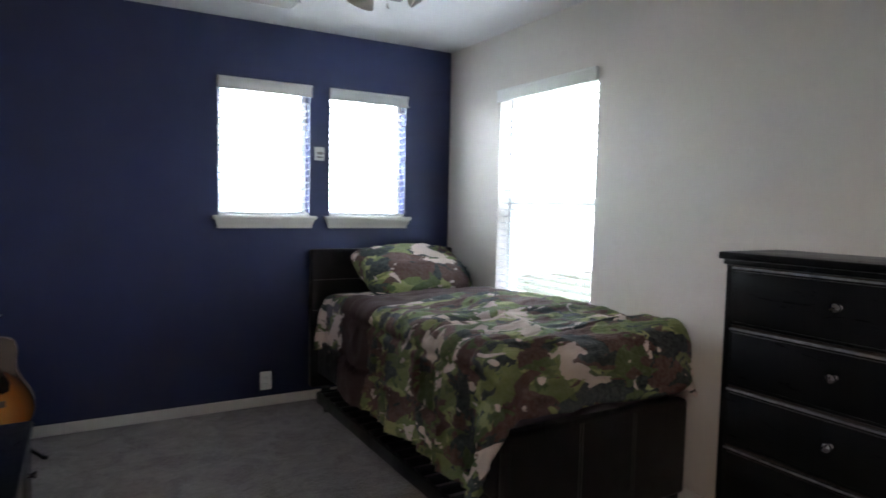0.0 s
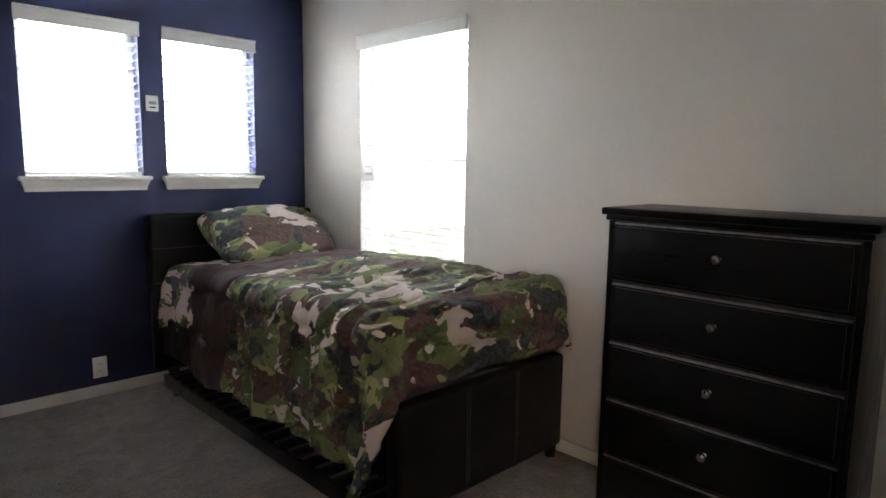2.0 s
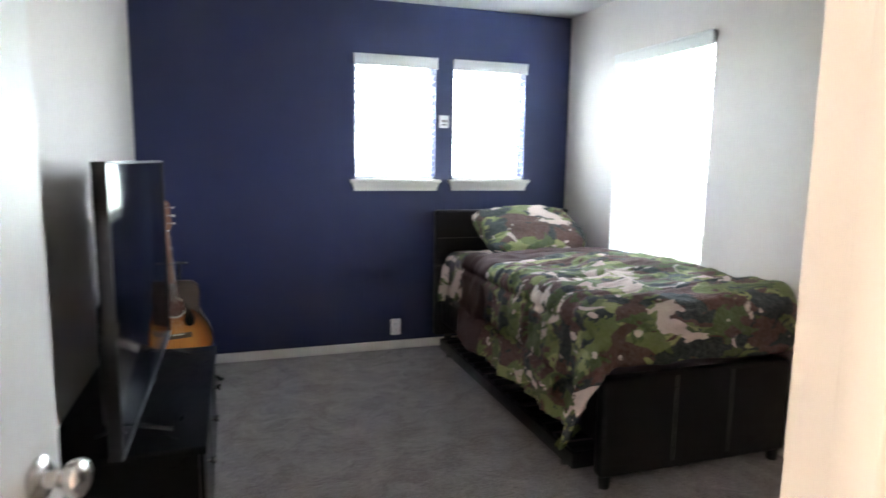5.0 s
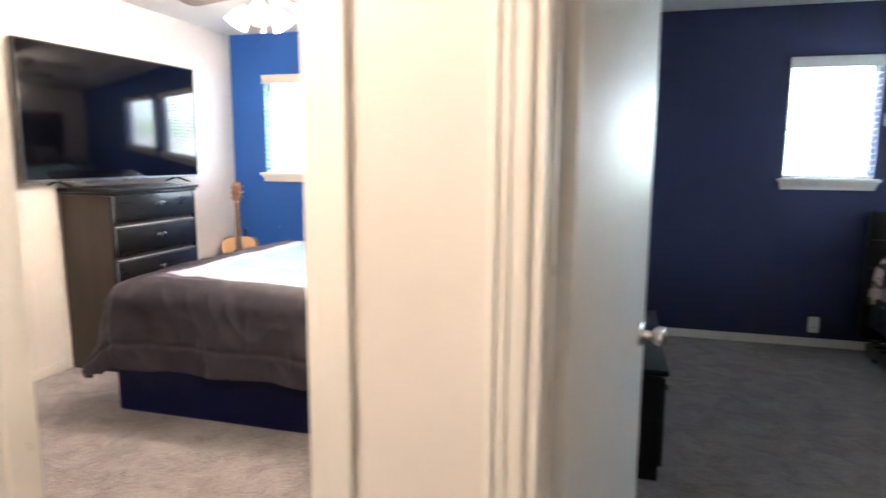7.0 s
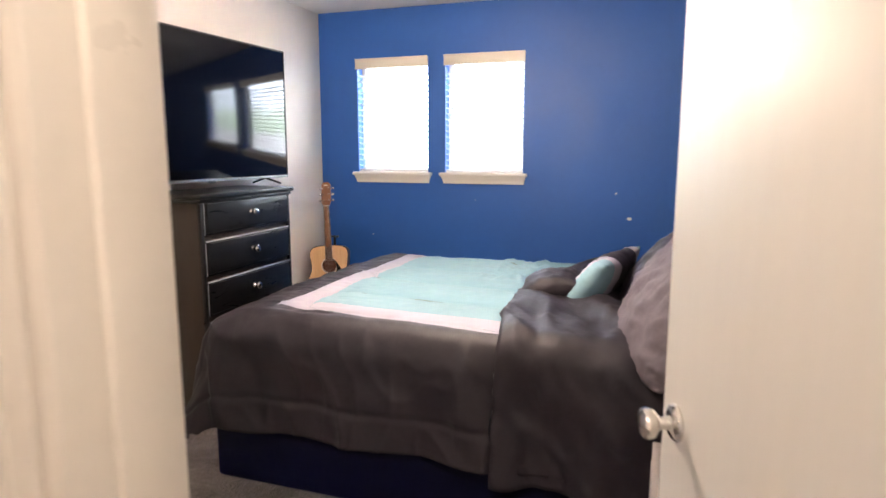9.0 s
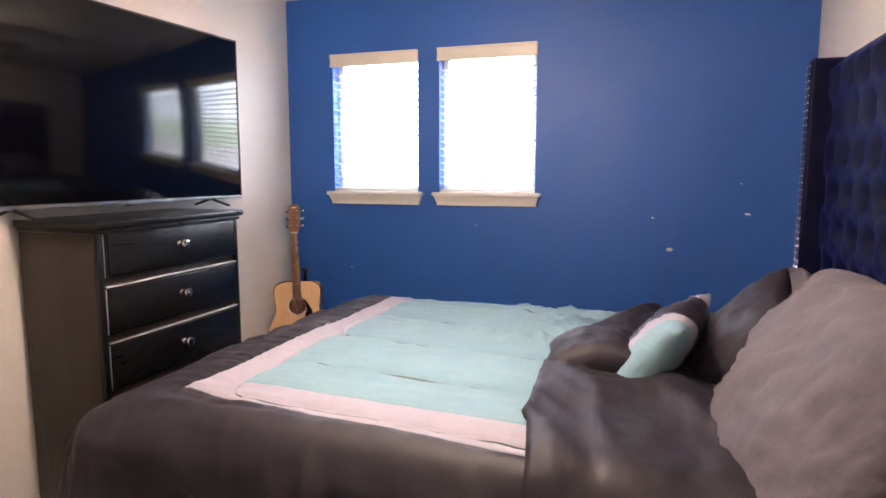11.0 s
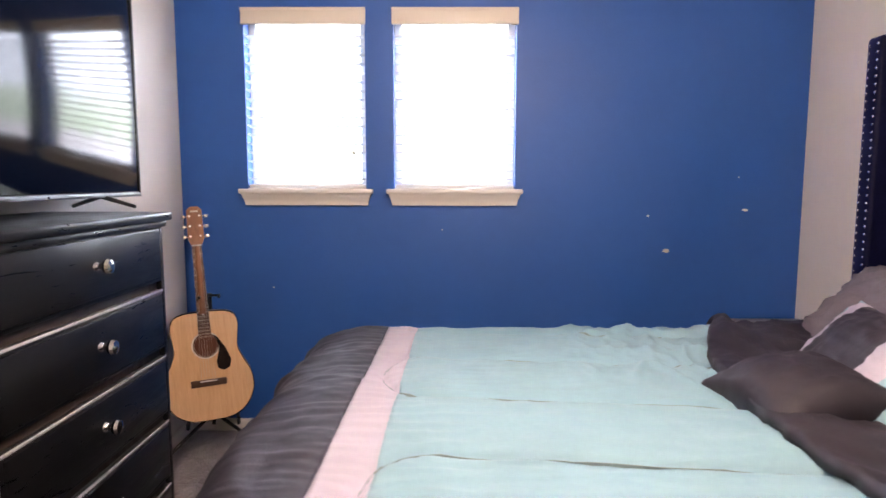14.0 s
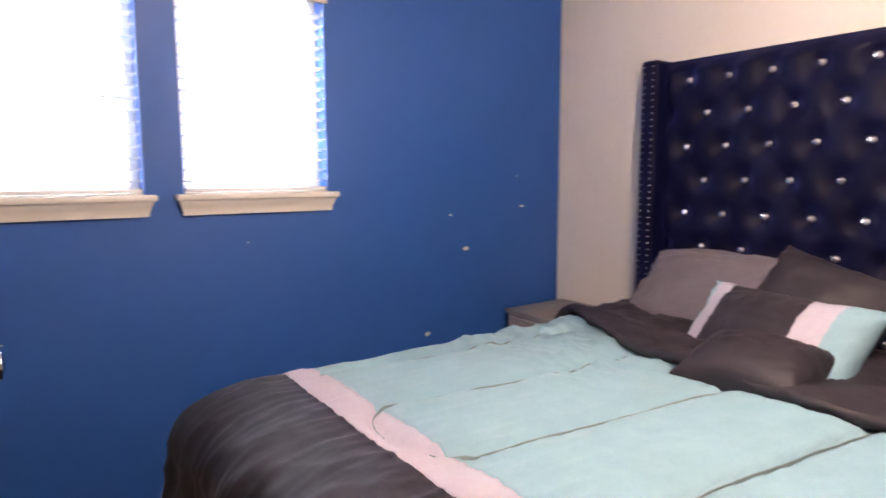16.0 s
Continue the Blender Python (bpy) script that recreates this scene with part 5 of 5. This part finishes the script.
# ---- ceiling fans, vents, lamps ----
def ceiling_fan(x, y, lit, turn):
    ob = thing("ceiling_fan", "dark-bladed ceiling fan with " + ("three lit frosted shades" if lit else "three unlit frosted shades"), "ceiling fan", "ceiling fans", at=(x, y, 0))
    bm = bmesh.new()
    lathe(bm, [(0.0005, CEIL), (0.065, CEIL), (0.06, CEIL - 0.03), (0.02, CEIL - 0.05), (0.0005, CEIL - 0.05)], "Z")
    part("canopy", bm, M_NICKEL, ob, "", True)
    bm = bmesh.new()
    tube(bm, (0, 0, CEIL - 0.05), (0, 0, CEIL - 0.12), 0.011)
    part("downrod", bm, M_NICKEL, ob, "", True)
    bm = bmesh.new()
    lathe(bm, [(0.0005, 2.33), (0.06, 2.325), (0.10, 2.30), (0.105, 2.25), (0.08, 2.225), (0.04, 2.215), (0.04, 2.165), (0.0005, 2.16)], "Z", seg=28)
    part("motor_housing", bm, M_NICKEL, ob, "brushed metal motor housing", True)
    for k in range(5):
        a = radians(turn + 72 * k)
        bm = bmesh.new()
        pts = [(0.17, -0.05), (0.30, -0.062), (0.58, -0.066), (0.625, -0.05), (0.635, 0.0), (0.625, 0.05), (0.58, 0.066), (0.30, 0.062), (0.17, 0.05)]
        u = [bm.verts.new((px, py, 2.262 + py * 0.2)) for px, py in pts]
        d = [bm.verts.new((px, py, 2.255 + py * 0.2)) for px, py in pts]
        bm.faces.new(u)
        bm.faces.new(list(reversed(d)))
        for i in range(len(pts)):
            j = (i + 1) % len(pts)
            bm.faces.new((u[i], d[i], d[j], u[j]))
        bmesh.ops.recalc_face_normals(bm, faces=bm.faces)
        bl = part("blade", bm, M_BLADE, ob, "dark wood blade")
        bl.rotation_euler = (0, 0, a)
        bm = bmesh.new()
        box(bm, 0.085, 0.21, -0.018, 0.018, 2.242, 2.250, 0.002)
        part("blade_arm", bm, M_NICKEL, bl, "", True)
    for k in range(3):
        a = radians(turn + 40 + 120 * k)
        c, s = math.cos(a), math.sin(a)
        bm = bmesh.new()
        tube(bm, (0.03 * c, 0.03 * s, 2.185), (0.085 * c, 0.085 * s, 2.160), 0.008, seg=10)
        part("lamp_arm", bm, M_NICKEL, ob, "", True)
        bm = bmesh.new()
        lathe(bm, [(0.020, 0.0), (0.026, -0.012), (0.042, -0.045), (0.056, -0.085), (0.062, -0.105), (0.058, -0.105), (0.038, -0.045), (0.018, -0.01)], "Z", seg=20)
        sh = part("shade", bm, M_BULB if lit else M_UNLIT, ob, "bell-shaped frosted glass shade", True)
        sh.matrix_local = Matrix.Translation((0.085 * c, 0.085 * s, 2.160)) @ Matrix.Rotation(a, 4, "Z") @ Matrix.Rotation(radians(-38), 4, "Y")
    bm = bmesh.new()
    tube(bm, (0.02, 0, 2.165), (0.02, 0, 2.045), 0.0015, seg=6)
    tube(bm, (0.02, 0, 2.03), (0.02, 0, 2.045), 0.006, 0.003, seg=8)
    part("pull_chain", bm, M_NICKEL, ob)


ceiling_fan(FAN2[0], FAN2[1], True, 20)
ceiling_fan(0.49, 1.98, False, 63)


def vent(x0, x1, y0, y1):
    ob = thing("ceiling_vent", "white louvred air vent set in the ceiling", "vent", "ceiling vents")
    # black sheet under the closed ceiling, in place of the duct's shade
    bx("duct_shade", (x0 + 0.015, x1 - 0.015, y0 + 0.015, y1 - 0.015, CEIL - 0.003, CEIL), M_DARK, ob, 0)
    bm = bmesh.new()
    for a, b, c, d in ((x0, x1, y0, y0 + 0.02), (x0, x1, y1 - 0.02, y1), (x0, x0 + 0.02, y0 + 0.02, y1 - 0.02), (x1 - 0.02, x1, y0 + 0.02, y1 - 0.02)):
        box(bm, a, b, c, d, CEIL - 0.012, CEIL, 0.002)
    part("frame", bm, M_WHITEPL, ob, "", True)
    n = int((y1 - y0 - 0.05) / 0.018)
    for k in range(n):
        y = y0 + 0.03 + k * 0.018
        bx("louvre", (x0 + 0.02, x1 - 0.02, y, y + 0.009, CEIL - 0.010, CEIL - 0.004), M_WHITEPL, ob, 0)


vent(-2.72, -2.40, 3.30, 3.46)
vent(0.30, 0.62, 3.36, 3.52)

dome = thing("hall_ceiling_light", "round frosted ceiling light burning in the hallway", "ceiling light", at=(-1.7, -0.85, 0))
bm = bmesh.new()
lathe(bm, [(0.0005, CEIL), (0.13, CEIL), (0.135, CEIL - 0.02), (0.12, CEIL - 0.025), (0.0005, CEIL - 0.025)], "Z", seg=28)
part("base", bm, M_NICKEL, dome, "", True)
bm = bmesh.new()
lathe(bm, [(0.118, CEIL - 0.025), (0.112, CEIL - 0.05), (0.085, CEIL - 0.078), (0.04, CEIL - 0.092), (0.0005, CEIL - 0.095)], "Z", seg=28)
part("shade", bm, M_BULB, dome, "glowing frosted dome", True)


# ---- small wall things ----
def outlet(x, z):
    ob = thing("wall_outlet", "white double power outlet low on the navy wall", "outlet")
    bm = bmesh.new()
    box(bm, x - 0.037, x + 0.037, N - 0.006, N, z - 0.060, z + 0.060, 0.003)
    plate = part("cover_plate", bm, M_WHITEPL, ob, "", True)
    for dz in (-0.02, 0.02):
        bm = bmesh.new()
        box(bm, x - 0.016, x + 0.016, N - 0.008, N - 0.005, z + dz - 0.014, z + dz + 0.014, 0.003)
        s = part("socket", bm, M_WHITEPL, plate, "", True)
    for dz in (-0.02, 0.02):
        for dx in (-0.006, 0.006):
            # black slivers on the socket; the slots' shade is their colour
            bx("slot", (x + dx - 0.0012, x + dx + 0.0012, N - 0.0087, N - 0.0079, z + dz - 0.004, z + dz + 0.004), M_DARK, plate, 0)


outlet(0.565, 0.165)
pl = thing("wall_plaque", "tiny white plaque with a dark drawing between the windows", "plaque")
bx("board", (0.915 - 0.034, 0.915 + 0.034, N - 0.012, N, 1.648 - 0.044, 1.648 + 0.044), M_WHITEPL, pl, 0.003)
bx("drawing", (0.915 - 0.020, 0.915 + 0.022, N - 0.0135, N - 0.0118, 1.648 - 0.006, 1.648 + 0.012), M_GREYWOOD, pl, 0.001)
bx("caption_bar", (0.915 - 0.018, 0.915 + 0.018, N - 0.0135, N - 0.0118, 1.648 - 0.026, 1.648 - 0.018), M_DARK, pl, 0)


def chip(x, z, w, h, seed):
    bm = bmesh.new()
    n = 9
    ring = [bm.verts.new((x + w / 2 * math.cos(2 * math.pi * i / n) * (0.75 + 0.5 * noise.noise((i * 1.7, seed, 0))),
                          N - 0.0012, z + h / 2 * math.sin(2 * math.pi * i / n) * (0.75 + 0.5 * noise.noise((i * 1.3, seed, 4))))) for i in range(n)]
    back = [bm.verts.new((v.co.x, N, v.co.z)) for v in ring]
    bm.faces.new(ring)
    for i in range(n):
        bm.faces.new((ring[i], ring[(i + 1) % n], back[(i + 1) % n], back[i]))
    bmesh.ops.recalc_face_normals(bm, faces=bm.faces)
    part("paint_chip", bm, M_PLASTER, wall_blue, "flake of bare plaster")


CHIPS = [(-1.885, 0.928, 0.045, 0.028), (-1.505, 1.13, 0.036, 0.022), (-1.98, 1.10, 0.018, 0.012), (-1.545, 1.29, 0.010, 0.010), (-2.12, 0.52, 0.04, 0.03), (-3.83, 0.74, 0.012, 0.010), (-2.99, 1.03, 0.008, 0.008)]
for i, c in enumerate(CHIPS):
    chip(*c, i * 3.7)


# ---- outside ----
bm = bmesh.new()
bmesh.ops.create_grid(bm, x_segments=8, y_segments=8, size=400, matrix=Matrix.Translation((0, 0, -0.45)))
struct("ground", bm, M_LAWN, "lawn outside the house", "ground")


def backdrop_mat(strength):
    """Bright hazy daylight: white sky above, pale trees and a fence below."""
    m = bpy.data.materials.new("bright_distance")
    m.use_nodes = True
    nt = m.node_tree
    b = nt.nodes["Principled BSDF"]
    b.inputs["Base Color"].default_value = (0, 0, 0, 1)
    sep = nt.nodes.new("ShaderNodeSeparateXYZ")
    nt.links.new(coords(nt), sep.inputs[0])
    leaf = noise_of(nt, 1.6, 6, coords(nt), 0.65)
    add = nt.nodes.new("ShaderNodeMath")
    add.operation = "MULTIPLY_ADD"
    add.inputs[1].default_value, add.inputs[2].default_value = 1.6, -0.8
    nt.links.new(leaf, add.inputs[0])
    tot = nt.nodes.new("ShaderNodeMath")
    nt.links.new(sep.outputs["Z"], tot.inputs[0])
    nt.links.new(add.outputs[0], tot.inputs[1])
    mr = nt.nodes.new("ShaderNodeMapRange")
    mr.inputs["From Min"].default_value, mr.inputs["From Max"].default_value = -1.0, 6.0
    nt.links.new(tot.outputs[0], mr.inputs["Value"])
    col = ramp_of(nt, mr.outputs[0], [(0.0, (0.40, 0.42, 0.44)), (0.30, (0.46, 0.48, 0.50)), (0.33, (0.34, 0.44, 0.34)), (0.46, (0.48, 0.58, 0.50)), (0.52, (0.78, 0.90, 1.0)), (1.0, (0.78, 0.90, 1.0))])
    nt.links.new(col, b.inputs["Emission Color"])
    b.inputs["Emission Strength"].default_value = strength
    return m


for dims, strength in (((-16, 14, 13.0, 13.05, -0.45, 14), OUTSIDE), ((13.0, 13.05, -8, 12.9, -0.45, 14), OUTSIDE_EAST)):
    bm = bmesh.new()
    box(bm, *dims)
    struct("backdrop", bm, backdrop_mat(strength), "bright hazy trees and sky beyond the windows", "backdrop")
